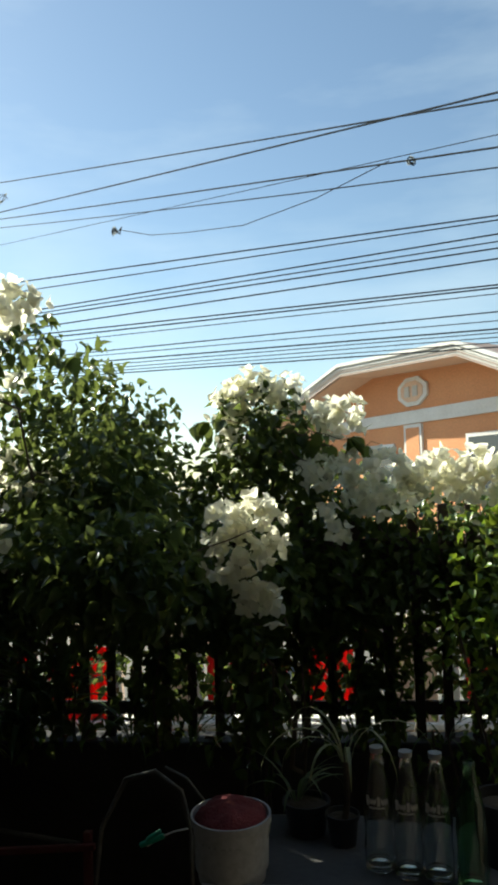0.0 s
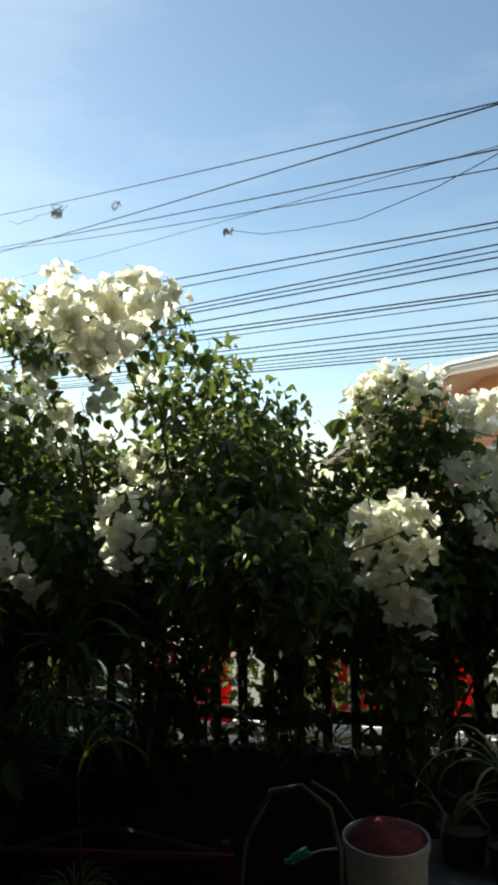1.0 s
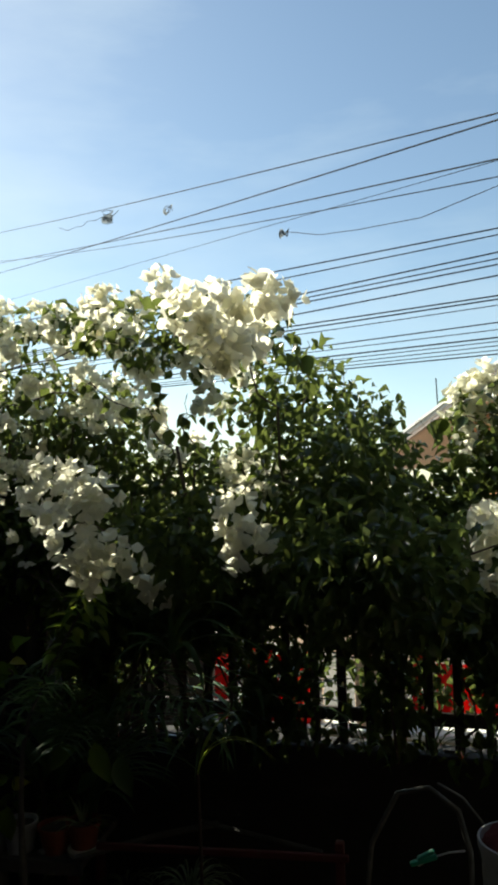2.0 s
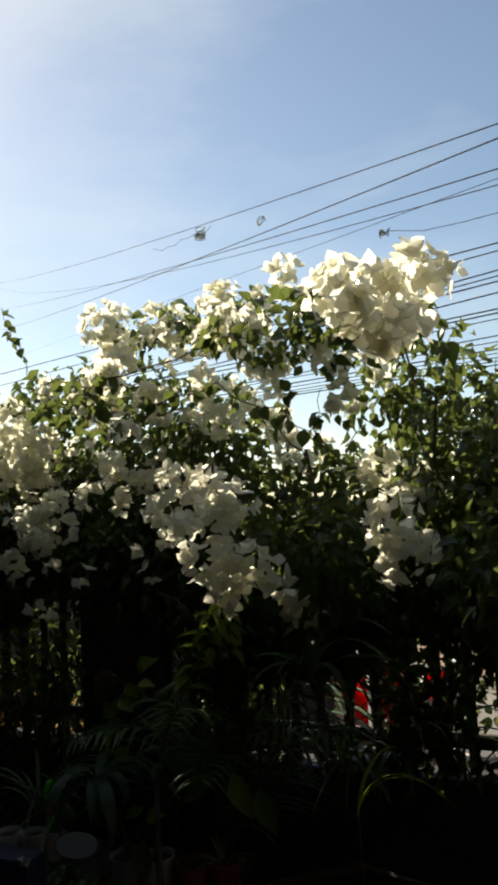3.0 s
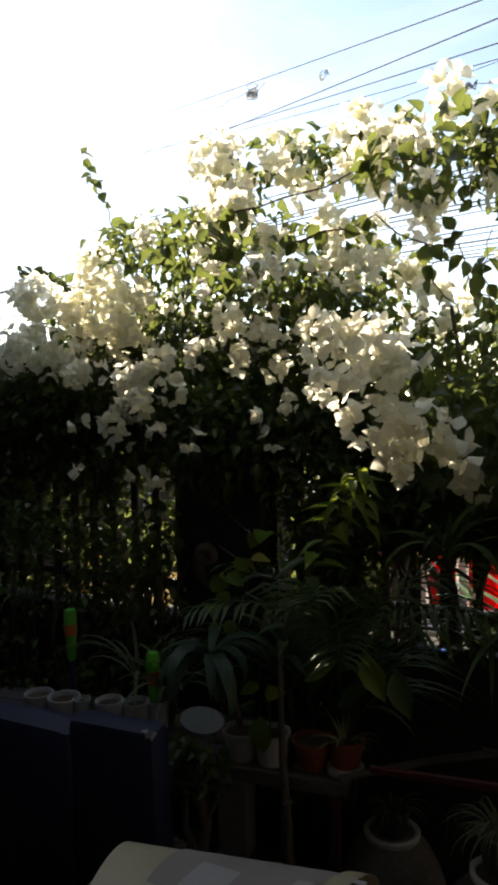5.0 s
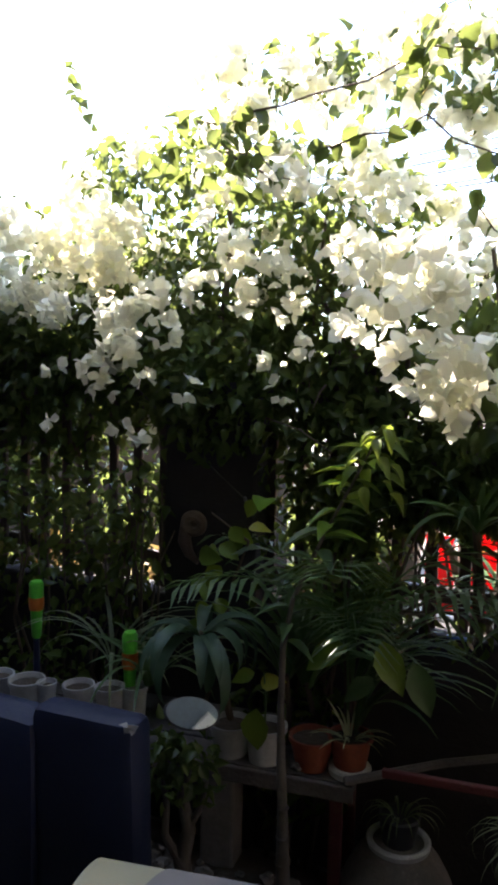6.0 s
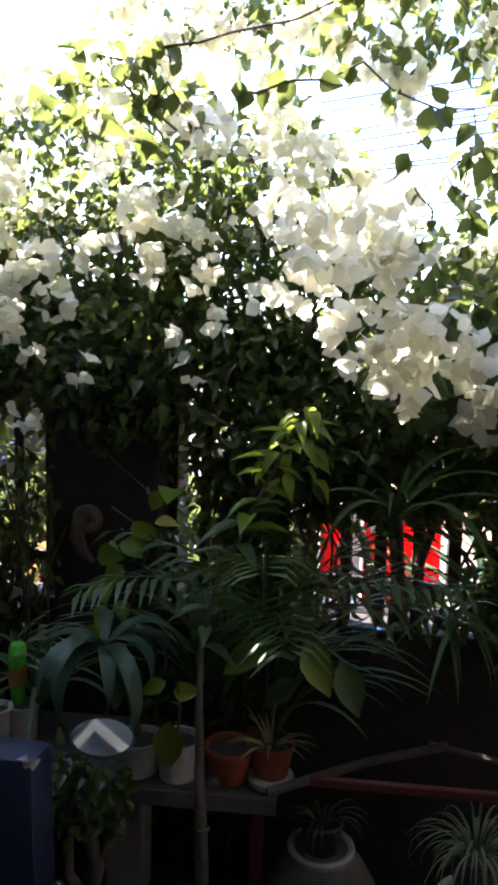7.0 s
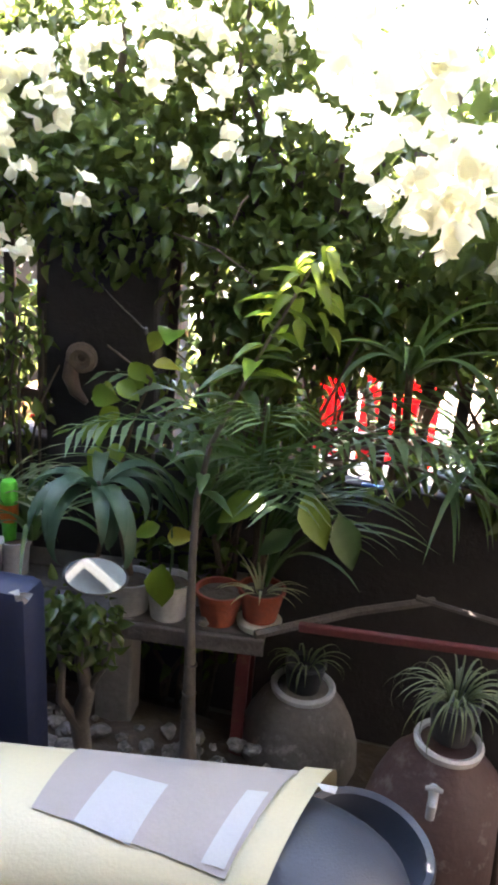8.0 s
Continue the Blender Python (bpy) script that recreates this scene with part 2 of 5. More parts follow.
# ---- mesh helpers ----
def bm_object(name, bm, material, parent=None, label="", smooth=False):
    me = bpy.data.meshes.new(name)
    bmesh.ops.recalc_face_normals(bm, faces=bm.faces)
    bm.to_mesh(me)
    bm.free()
    if smooth:
        for p in me.polygons:
            p.use_smooth = True
        me.set_sharp_from_angle(angle=radians(42))
    me.materials.append(material)
    ob = new(name, me)
    if parent:
        ob.parent = parent
    if label:
        ob["label"] = label
    return ob


def part(name, bm, material, parent, label="", smooth=False):
    return bm_object(name, bm, material, parent, label, smooth)


def thing(name, at, label, category, group="", kind=""):
    ob = new(name)
    ob.empty_display_size = 0.1
    ob.matrix_world = at if isinstance(at, Matrix) else pose(*at)
    return tagged(ob, label, category, group, kind)


def box(bm, c, s, bevel=0.0, m=None):
    r = bmesh.ops.create_cube(bm, size=1.0, matrix=Matrix.Translation(c) @ (m or Matrix()) @ Matrix.Diagonal((*s, 1)))
    if bevel:
        es = list({e for v in r["verts"] for e in v.link_edges})
        bmesh.ops.bevel(bm, geom=es, offset=bevel, segments=2, profile=0.5, affect="EDGES")
    return bm


def boxed(c, s, bevel=0.0, m=None):
    return box(bmesh.new(), c, s, bevel, m)


def tube(bm, pts, radii, sides=8, caps=True):
    pts = [Vector(p) for p in pts]
    if isinstance(radii, (int, float)):
        radii = [radii] * len(pts)
    rings, side = [], None
    for i, p in enumerate(pts):
        d = (pts[min(i + 1, len(pts) - 1)] - pts[max(i - 1, 0)]).normalized()
        if side is None:
            side = d.orthogonal().normalized()
        side = (side - d * side.dot(d)).normalized()
        up = d.cross(side)
        rings.append([bm.verts.new(p + (side * math.cos(a) + up * math.sin(a)) * radii[i]) for a in (2 * math.pi * k / sides for k in range(sides))])
    for a, b in zip(rings, rings[1:]):
        for k in range(sides):
            bm.faces.new((a[k], a[(k + 1) % sides], b[(k + 1) % sides], b[k]))
    if caps:
        bm.faces.new(rings[0][::-1])
        bm.faces.new(rings[-1])
    return bm


def lathe(bm, profile, segs=28, c=(0, 0, 0), squash=1.0):
    c, rings = Vector(c), []
    for r, z in profile:
        rings.append([bm.verts.new(c + Vector((r * math.cos(2 * math.pi * k / segs), squash * r * math.sin(2 * math.pi * k / segs), z))) for k in range(segs)])
    for a, b in zip(rings, rings[1:]):
        for k in range(segs):
            bm.faces.new((a[k], a[(k + 1) % segs], b[(k + 1) % segs], b[k]))
    if profile[0][0] > 1e-4:
        bm.faces.new(rings[0][::-1])
    if profile[-1][0] > 1e-4:
        bm.faces.new(rings[-1])
    bmesh.ops.remove_doubles(bm, verts=bm.verts, dist=1e-5)
    return bm


def blade(bm, base, way, length, width, droop, lift, n=8, fold=0.25, taper=0.8):
    """A strap leaf that rises from its base, arches over and hangs."""
    p, h = Vector(base), Vector((way[0], way[1], 0)).normalized()
    side = Vector((-h.y, h.x, 0))
    ang, rows = lift, []
    for k in range(n + 1):
        s = k / n
        w = width * (0.45 + 0.55 * min(1, s * 4)) * max(0.02, (1 - s ** (1 / max(0.05, 1 - taper) * 0.6)))
        up = Vector((-h.x * math.sin(ang), -h.y * math.sin(ang), math.cos(ang)))
        rows.append([bm.verts.new(p - side * w / 2 + up * w * fold), bm.verts.new(p), bm.verts.new(p + side * w / 2 + up * w * fold)])
        p = p + (h * math.cos(ang) + Vector((0, 0, math.sin(ang)))) * (length / n)
        ang -= droop / n
    for a, b in zip(rows, rows[1:]):
        bm.faces.new((a[0], a[1], b[1], b[0]))
        bm.faces.new((a[1], a[2], b[2], b[1]))
    return bm


LEAF_UV = np.array([(0, 0)] + [(side * w, v) for v, w in ((0.13, 0.3), (0.34, 0.5), (0.58, 0.43), (0.8, 0.22)) for side in (-1, 0, 1)] + [(0, 1.0)])
LEAF_FACES = [(0, 2, 1), (0, 3, 2), (10, 11, 13), (11, 12, 13)] + [f for k in (1, 4, 7) for f in ((k, k + 1, k + 4, k + 3), (k + 1, k + 2, k + 5, k + 4))]


BRACT_UV = np.array([(0, 0)] + [(side * w, v) for v, w in ((0.1, 0.26), (0.33, 0.5), (0.6, 0.46), (0.84, 0.2)) for side in (-1, 0, 1)] + [(0, 1.0)])


def leaf_object(name, P, T, N, L, ratio, material, parent, label="", cup=0.16, curl=0.18, kind="", outline=LEAF_UV, ruffle=0.0):
    """Many leaves in one mesh: foot P, way to the tip T, face normal N, length L."""
    P, T, N, L = (np.asarray(a, float) for a in (P, T, N, L))
    T = T / np.linalg.norm(T, axis=1, keepdims=True)
    S = np.cross(T, N)
    S /= np.linalg.norm(S, axis=1, keepdims=True) + 1e-9
    N = np.cross(S, T)
    u, v = outline[:, 0], outline[:, 1]
    up = cup * np.abs(u) * 2 - curl * v ** 2
    up = up[None] + ruffle * np.random.default_rng(len(P)).normal(size=(len(P), 14)) * (0.3 + np.abs(u) * 1.4)
    V = P[:, None] + L[:, None, None] * (v[None, :, None] * T[:, None] + ratio * u[None, :, None] * S[:, None] + up[:, :, None] * N[:, None])
    n = len(P)
    me = bpy.data.meshes.new(name)
    faces = [tuple(i * 14 + k for k in f) for i in range(n) for f in LEAF_FACES]
    me.from_pydata(V.reshape(-1, 3).tolist(), [], faces)
    me.polygons.foreach_set("use_smooth", [True] * len(me.polygons))
    me.materials.append(material)
    ob = new(name, me)
    if parent:
        ob.parent = parent
        ob.matrix_parent_inverse = parent.matrix_world.inverted()
    if label:
        ob["label"] = label
    if kind:
        ob["kind"] = kind
    return ob


def unit(a):
    return a / (np.linalg.norm(a, axis=-1, keepdims=True) + 1e-9)


# ---- ground, lane and walls ----
def sheet(name, x0, x1, y0, y1, z, step, rough, material, label, category):
    nx, ny = max(1, int((x1 - x0) / step)), max(1, int((y1 - y0) / step))
    vs = [(x0 + (x1 - x0) * i / nx, y0 + (y1 - y0) * j / ny, z + rough * noise.noise((i * 0.7, j * 0.7, z))) for j in range(ny + 1) for i in range(nx + 1)]
    fs = [(j * (nx + 1) + i, j * (nx + 1) + i + 1, (j + 1) * (nx + 1) + i + 1, (j + 1) * (nx + 1) + i) for j in range(ny) for i in range(nx)]
    me = bpy.data.meshes.new(name)
    me.from_pydata(vs, [], fs)
    me.materials.append(material)
    return tagged(new(name, me), label, category, "", "structure")


def ring_sheet():
    """The ground: one sheet to the horizon."""
    bm = bmesh.new()
    rs, segs, last = [0.01, 3, 8, 20, 60, 200, 900, 3000], 40, None
    for r in rs:
        row = [bm.verts.new((r * math.cos(2 * math.pi * k / segs), r * math.sin(2 * math.pi * k / segs), -0.02)) for k in range(segs)]
        if last:
            for k in range(segs):
                bm.faces.new((last[k], last[(k + 1) % segs], row[(k + 1) % segs], row[k]))
        last = row
    return bm_object("ground", bm, M_ROAD)


tagged(ring_sheet(), "sun-bleached concrete ground reaching to the horizon", "ground", "", "structure")
sheet("garden_floor", -4.7, 2.2, -3.0, 2.66, 0.01, 0.2, 0.012, M_SOIL, "dark bare garden soil in front of the fence", "ground")
# unseen floor, its dark colour chosen to weaken bounce
sheet("porch_floor", -4.7, 2.2, -3.0, 0.6, 0.06, 0.5, 0.0, M_PORCHFLOOR, "unseen concrete porch floor, darkened to cut bounced sun", "floor")
# unseen walls: they close the place and hold back side skylight
tagged(bm_object("wall_back", boxed((-1.25, -3.0, 1.85), (7.3, 0.2, 3.7)), M_PORCHWALL), "plain unseen house wall closing the porch at the back", "wall", "", "structure")
tagged(bm_object("wall_west", boxed((-4.8, -0.2, 2.6), (0.2, 5.6, 5.2)), M_PORCHWALL), "plain unseen side wall added to cut light from the side", "wall", "", "structure")
# added blocker, sized to keep direct sun off the seat
tagged(bm_object("wall_northwest", boxed((-4.8, 3.16, 1.84), (0.2, 1.12, 3.68)), M_PORCHWALL), "plain unseen wall added to shade the motorcycle seat", "wall", "", "structure")
tagged(bm_object("wall_east", boxed((2.3, 0.1, 1.85), (0.2, 6.2, 3.7)), M_PORCHWALL), "plain unseen side wall added to cut light from the side", "wall", "", "structure")
tagged(bm_object("porch_roof", boxed((-1.25, -0.7, 3.34), (6.9, 4.5, 0.12)), M_CEILING), "flat porch roof above the garden side", "roof", "", "structure")
tagged(bm_object("roof_edge_beam", boxed((-1.25, 1.575, 3.3), (6.9, 0.05, 0.18)), M_WHITE), "white painted roof edge beam", "beam", "", "structure")
CORNER = Matrix.Translation((-1.29, 1.32, 3.262)) @ Matrix.Rotation(radians(-14), 4, "Z")      # where the ceiling timbers meet
for name, mid, length, turn in (("roof_batten", (1.477, 0, 0), 3.0, 0), ("roof_cross_beam", (0, -1.522, 0), 3.0, 90)):
    beam = bm_object(name, boxed(mid, (length, 0.045, 0.035), 0.0, Matrix.Rotation(radians(turn), 4, "Z")), M_TIMBERPAINT)
    beam.matrix_world = CORNER
    tagged(beam, "white painted ceiling timber under the blue porch roof", "beam", "", "structure")

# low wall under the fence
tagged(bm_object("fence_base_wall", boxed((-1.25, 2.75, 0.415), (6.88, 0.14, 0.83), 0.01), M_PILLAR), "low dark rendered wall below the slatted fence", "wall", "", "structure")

# ---- slatted fence ----
fence = thing("fence", (0, 2.75, 0.83), "dark brown painted slatted fence overgrown with bougainvillea", "fence")
slat_bm = boxed((0, 0, 0.425), (0.036, 0.016, 0.85), 0.004)
slat_mesh = bpy.data.meshes.new("slat")
slat_bm.to_mesh(slat_mesh)
slat_bm.free()
slat_mesh.materials.append(M_FENCE)
rnd = random.Random(3)
for k in range(64):
    x = -4.6 + 0.105 * k
    if -2.43 < x < -2.1:
        continue
    s = new("slat", slat_mesh)
    s.parent = fence
    s.matrix_basis = pose(x + rnd.uniform(-0.006, 0.006), rnd.uniform(-0.003, 0.003), 0, 0, rnd.uniform(-0.6, 0.6), rnd.uniform(-3, 3))
for z in (0.1, 0.7):
    part("rail", boxed((-3.56, 0.024, z), (2.24, 0.022, 0.05), 0.005), M_FENCE, fence)
    part("rail", boxed((0.05, 0.024, z), (4.26, 0.022, 0.05), 0.005), M_FENCE, fence)

pillar = thing("gate_pillar", (-2.265, 2.8, 0.0), "dark weathered square gate pillar between fence panels", "pillar")
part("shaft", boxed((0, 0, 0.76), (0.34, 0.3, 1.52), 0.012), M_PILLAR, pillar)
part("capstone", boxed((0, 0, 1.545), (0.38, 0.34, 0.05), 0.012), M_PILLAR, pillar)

# ---- across the lane ----
low_wall = thing("street_wall", (0, 4.15, 0), "low beige wall with white coping and red sheet panels", "wall")
part("base", boxed((2.325, 0.02, 0.2), (8.35, 0.16, 0.44), 0.01), M_BEIGE, low_wall)
part("base", boxed((-4.57, 0.1, 0.72), (3.9, 0.16, 1.46), 0.01), M_BROWNWALL, low_wall, "taller brown weathered stretch")
part("base", boxed((-2.235, 0.06, 0.42), (0.76, 0.16, 0.86), 0.01), M_BROWNWALL, low_wall, "low brown weathered stretch")
part("post", tube(bmesh.new(), [(-2.5, -0.06, 0), (-2.5, -0.06, 1.7)], 0.022, 10), M_WHITE, low_wall, "pale metal pole", True)
part("pier", boxed((-2.36, 0.06, 1.02), (0.1, 0.12, 0.34), 0.008), M_BEIGE, low_wall, "beige rendered stub")
part("coping", boxed((2.325, -0.005, 0.44), (8.35, 0.17, 0.035), 0.008), M_WHITE, low_wall, "white painted coping")
part("upper_rail", boxed((2.325, 0, 0.505), (8.35, 0.06, 0.025), 0.006), M_WHITE, low_wall, "white painted rail")
for x0, x1, bottom, top in ((-1.8, -1.66, 0.46, 0.84), (-1.595, -1.235, 0.46, 0.87), (-0.67, -0.58, 0.53, 0.86), (-0.54, -0.22, 0.53, 0.82), (-0.1, 0.15, 0.53, 0.86), (-3.34, -3.2, 0.4, 0.6), (0.75, 1.05, 0.53, 0.8)):
    bm = bmesh.new()
    n = max(2, int((x1 - x0) / 0.03))
    prev = None
    for k in range(n + 1):
        x, y = x0 + (x1 - x0) * k / n, -0.05 + 0.012 * (k % 2)
        cur = (bm.verts.new((x, y, bottom)), bm.verts.new((x, y, top)), bm.verts.new((x, y + 0.004, top)), bm.verts.new((x, y + 0.004, bottom)))
        if prev:
            for a in range(4):
                bm.faces.new((prev[a], cur[a], cur[(a + 1) % 4], prev[(a + 1) % 4]))
        prev = cur
    part("sheet_panel", bm, M_REDSHEET, low_wall, "bright red ribbed sheet panel")
for x in (-1.63, -1.19, -0.72, -0.56, 0.28, 0.7, 1.1):
    part("post", boxed((x, 0, 0.66), (0.045, 0.06, 0.5), 0.008), M_WHITE, low_wall, "white painted post")
for x in (-0.86, 0.48):
    part("pier", boxed((x, 0.04, 0.5), (0.24, 0.2, 1.0), 0.01), M_PEACH, low_wall, "peach rendered pier")

gate_wall = thing("peach_wall", (0, 8.2, 0), "sunlit peach rendered house wall behind the street", "wall")
TURN = Matrix.Rotation(radians(-40), 4, "Z")
part("panel", boxed((-1.9, 0, 0.5), (3.6, 0.15, 1.0), 0.01, TURN), M_PEACH, gate_wall)
part("panel", boxed((2.6, 0, 0.5), (3.0, 0.15, 1.0), 0.01, TURN), M_PEACH, gate_wall)
part("panel", boxed((-7.9, 0, 1.2), (6.8, 0.15, 2.4), 0.01), M_BROWNWALL, gate_wall, "brown weathered panel")

# ---- orange house ----
HOUSE = Matrix.Translation((2.2, 17.0, 0)) @ Matrix.Rotation(math.atan2(-0.8508, 0.5255), 4, "Z")
house = thing("house", HOUSE, "orange rendered house with white trim and a clipped gable roof", "house")


def prism(outline, y0, y1):
    """A slab of a (u, z) outline between two depths."""
    bm = bmesh.new()
    a, b = [bm.verts.new((u, y0, z)) for u, z in outline], [bm.verts.new((u, y1, z)) for u, z in outline]
    bm.faces.new(a)
    bm.faces.new(b[::-1])
    for k in range(len(a)):
        bm.faces.new((a[k], a[(k + 1) % len(a)], b[(k + 1) % len(a)], b[k]))
    return bm


part("wall", prism([(-4.2, 0), (4.6, 0), (4.6, 3.4), (2.55, 4.22), (-1.5, 4.42), (-4.2, 3.7)], 0.0, 7.0), M_ORANGE, house)
part("band", boxed((0.7, -0.03, 3.27), (7.9, 0.1, 0.3), 0.01), M_WHITE, house, "white painted string course")
ROOF = [(-9.2, 2.75), (-1.5, 4.7), (2.6, 4.5), (6.4, 2.9)]


def along_roof(lo, hi, y0, y1):
    """A strip that follows the bent roof line, between two heights under its top edge."""
    return prism([(u, z + hi) for u, z in ROOF] + [(u, z + lo) for u, z in reversed(ROOF)], y0, y1)


part("soffit", along_roof(-0.3, -0.26, -0.9, 7.2), M_PEACH, house, "peach painted soffit")
part("roof", along_roof(-0.1, -0.02, -0.95, 7.4), M_ROOF, house)
part("fascia", along_roof(-0.26, -0.07, -1.0, -0.95), M_ROOFEDGE, house, "pale grey fascia board")
part("fascia_rib", along_roof(-0.15, -0.12, -1.03, -1.0), M_WHITE, house, "white painted rib")
part("fascia_rib", along_roof(-0.215, -0.195, -1.02, -1.0), M_ROOF, house, "brown shadow rib")
part("drip_edge", along_roof(-0.31, -0.265, -1.01, -0.95), M_ROOF, house, "brown drip edge")
part("gutter", along_roof(-0.075, 0.0, -1.07, -0.955), M_WHITE, house, "white gutter edge")
oct_out = [(0.06 + 0.56 * math.cos(math.pi / 8 + k * math.pi / 4), 3.86 + 0.36 * math.sin(math.pi / 8 + k * math.pi / 4)) for k in range(8)]
oct_in = [(0.06 + 0.42 * math.cos(math.pi / 8 + k * math.pi / 4), 3.86 + 0.26 * math.sin(math.pi / 8 + k * math.pi / 4)) for k in range(8)]
emblem = part("emblem", prism(oct_out, -0.06, 0.0), M_WHITE, house, "white octagonal plaque")
part("plate", prism(oct_in, -0.075, -0.06), M_PEACH, emblem, "peach inner plate")
for u, z, w, h in ((-0.09, 3.86, 0.17, 0.24), (0.2, 3.86, 0.17, 0.24)):
    part("ornament_bar", boxed((u, -0.085, z), (w, 0.02, h)), M_ROOFEDGE, emblem)
for u0, u1, z0, z1 in ((-0.29, 0.34, 1.4, 3.1), (1.75, 2.9, 1.4, 2.75), (-2.0, -0.7, 1.4, 2.7)):
    w = part("window", boxed(((u0 + u1) / 2, -0.02, (z0 + z1) / 2), (u1 - u0, 0.08, z1 - z0)), M_WHITE, house, "white framed window")
    part("pane", boxed(((u0 + u1) / 2, -0.065, (z0 + z1) / 2), (u1 - u0 - 0.16, 0.012, z1 - z0 - 0.16)), M_PANE if u0 > 1 or u0 < -1 else M_ORANGE, w)
part("aerial", tube(bmesh.new(), [(-5.2, -0.5, 3.6), (-5.25, -0.5, 4.9)], 0.018, 6), M_CABLE, house)

# ---- overhead cables ----
CABLE_RND = random.Random(5)


def cable(a, b, sag, r=0.012, n=14, back=1.6):
    a, b = Vector(a), Vector(b)
    d = b - a
    a, b = a - d * back, b + d * 0.55
    pts = []
    for k in range(n + 1):
        s = k / n
        pts.append(a.lerp(b, s) - Vector((0, 0, sag * (1 - (2 * s - 1) ** 2) - sag * 0.9)))
    ob = bm_object("overhead_cable", tube(bmesh.new(), pts, r * 0.85, 6), M_CABLE)
    return tagged(ob, "black overhead utility cable strung above the lane", "cable", "overhead cables")


for za, zb, sag, r in ((6.005, 3.889, 0.482, 0.008), (5.621, 4.032, 0.334, 0.009), (5.496, 3.615, 0.424, 0.008), (5.243, 3.971, 0.0, 0.004), (5.149, 2.962, 1.23, 0.006)):
    cable((-4.35, 9.57, za), (1.21, 4.65, zb), sag, r, 30, 6.5)
for za, zb in ((5.52, 5.27), (5.34, 5.21), (4.95, 5.02), (4.89, 4.92), (4.83, 4.83), (4.64, 4.69), (4.54, 4.34), (4.46, 4.3), (4.37, 4.22), (4.13, 3.98), (4.08, 3.86), (3.98, 3.75), (3.91, 3.7), (3.85, 3.64), (3.81, 3.57), (3.77, 3.51)):
    cable((-5.61, 12.32, za), (2.44, 9.71, zb), 0.0, CABLE_RND.choice((0.008, 0.011, 0.013)))
loose = [(-2.08, 7.56, 4.6), (-1.65, 7.18, 4.38), (-1.21, 6.79, 4.24), (-0.6, 6.26, 4.08), (0.05, 5.68, 4.05), (0.58, 5.21, 4.1)]
tagged(bm_object("loose_wire", tube(bmesh.new(), loose, 0.004, 5), M_CABLE), "thin loose wire hanging below the cables", "wire")


slack = [(-6.08 - 0.75 * d, 11.11 + 0.66 * d, 6.68 + 0.247 * d - drop) for d, drop in ((-0.5, 0.0), (-0.2, 0.09), (0.0, 0.13), (0.2, 0.04), (0.6, 0.07), (1.0, 0.05), (1.3, 0.12), (1.7, 0.1), (2.1, 0.14), (2.7, 0.03))]
tagged(bm_object("loose_wire", tube(bmesh.new(), slack, 0.005, 5), M_CABLE), "thin slack wire wound below an overhead cable", "wire")


def tangle(at, size, seed, material, label):
    """A rag of wire and torn film snagged on a cable."""
    r = random.Random(seed)
    f = [r.uniform(1.0, 3.5) for k in range(6)]
    pts = [Vector((math.sin(f[0] * t + f[3]), 0.6 * math.sin(f[1] * t + f[4]), 0.8 * math.sin(f[2] * t + f[5]) - 0.08 * t)) * size for t in (0.35 * k for k in range(22))]
    ob = thing("wire_tangle", (*at, 0, 0, 0), label, "wire tangle", "snagged tangles")
    part("wire", tube(bmesh.new(), pts, 0.005, 5), M_CABLE, ob)
    bm = bmesh.new()
    rows = [[bm.verts.new(pts[k] + Vector((0.2 * s * size * r.uniform(0.5, 1.6), 0.15 * size * r.uniform(-1, 1), 0.35 * size * s))) for s in (-1, 0, 1)] for k in range(2, 12)]
    for p, q in zip(rows, rows[1:]):
        for k in range(2):
            bm.faces.new((p[k], p[k + 1], q[k + 1], q[k]))
    part("torn_film", bm, material, ob, "torn grey film")
    return ob


for at, size, seed in (((-2.12, 7.6, 4.62), 0.05, 1), ((-6.08, 11.11, 6.66), 0.11, 2), ((-4.28, 9.51, 5.9), 0.06, 3), ((0.72, 5.09, 4.04), 0.028, 4)):
    tangle(at, size, seed, M_RAG, "rag of wire and torn film snagged on the overhead cables")


# ---- bougainvillea ----
def fill(blobs, per_litre, rng, shell=0.5):
    """Points spread through ellipsoids (x, y, z, rx, ry, rz), with the way out of each."""
    P, O = [], []
    for x, y, z, rx, ry, rz in blobs:
        n = int(4.19 * rx * ry * rz * 1000 * per_litre)
        d = unit(rng.normal(size=(n, 3)))
        r = rng.random(n) ** shell
        P.append(np.array((x, y, z)) + d * r[:, None] * (rx, ry, rz))
        O.append(d)
    return np.concatenate(P), np.concatenate(O)


HEDGE_TOP = [(-3.7, 2.35), (-2.94, 2.22), (-2.66, 2.33), (-2.3, 2.43), (-2.13, 2.53), (-0.96, 2.53), (-0.88, 2.36), (-0.81, 2.26), (-0.75, 2.1), (-0.6, 2.02), (-0.4, 2.2)]


def under_top(P, room):
    """Which points lie under the hedge's outline, which is lower towards the garden."""
    top = np.interp(P[:, 0], [x for x, z in HEDGE_TOP], [z for x, z in HEDGE_TOP])
    return P[:, 2] < top - 0.3 * (2.4 - P[:, 1]) - room


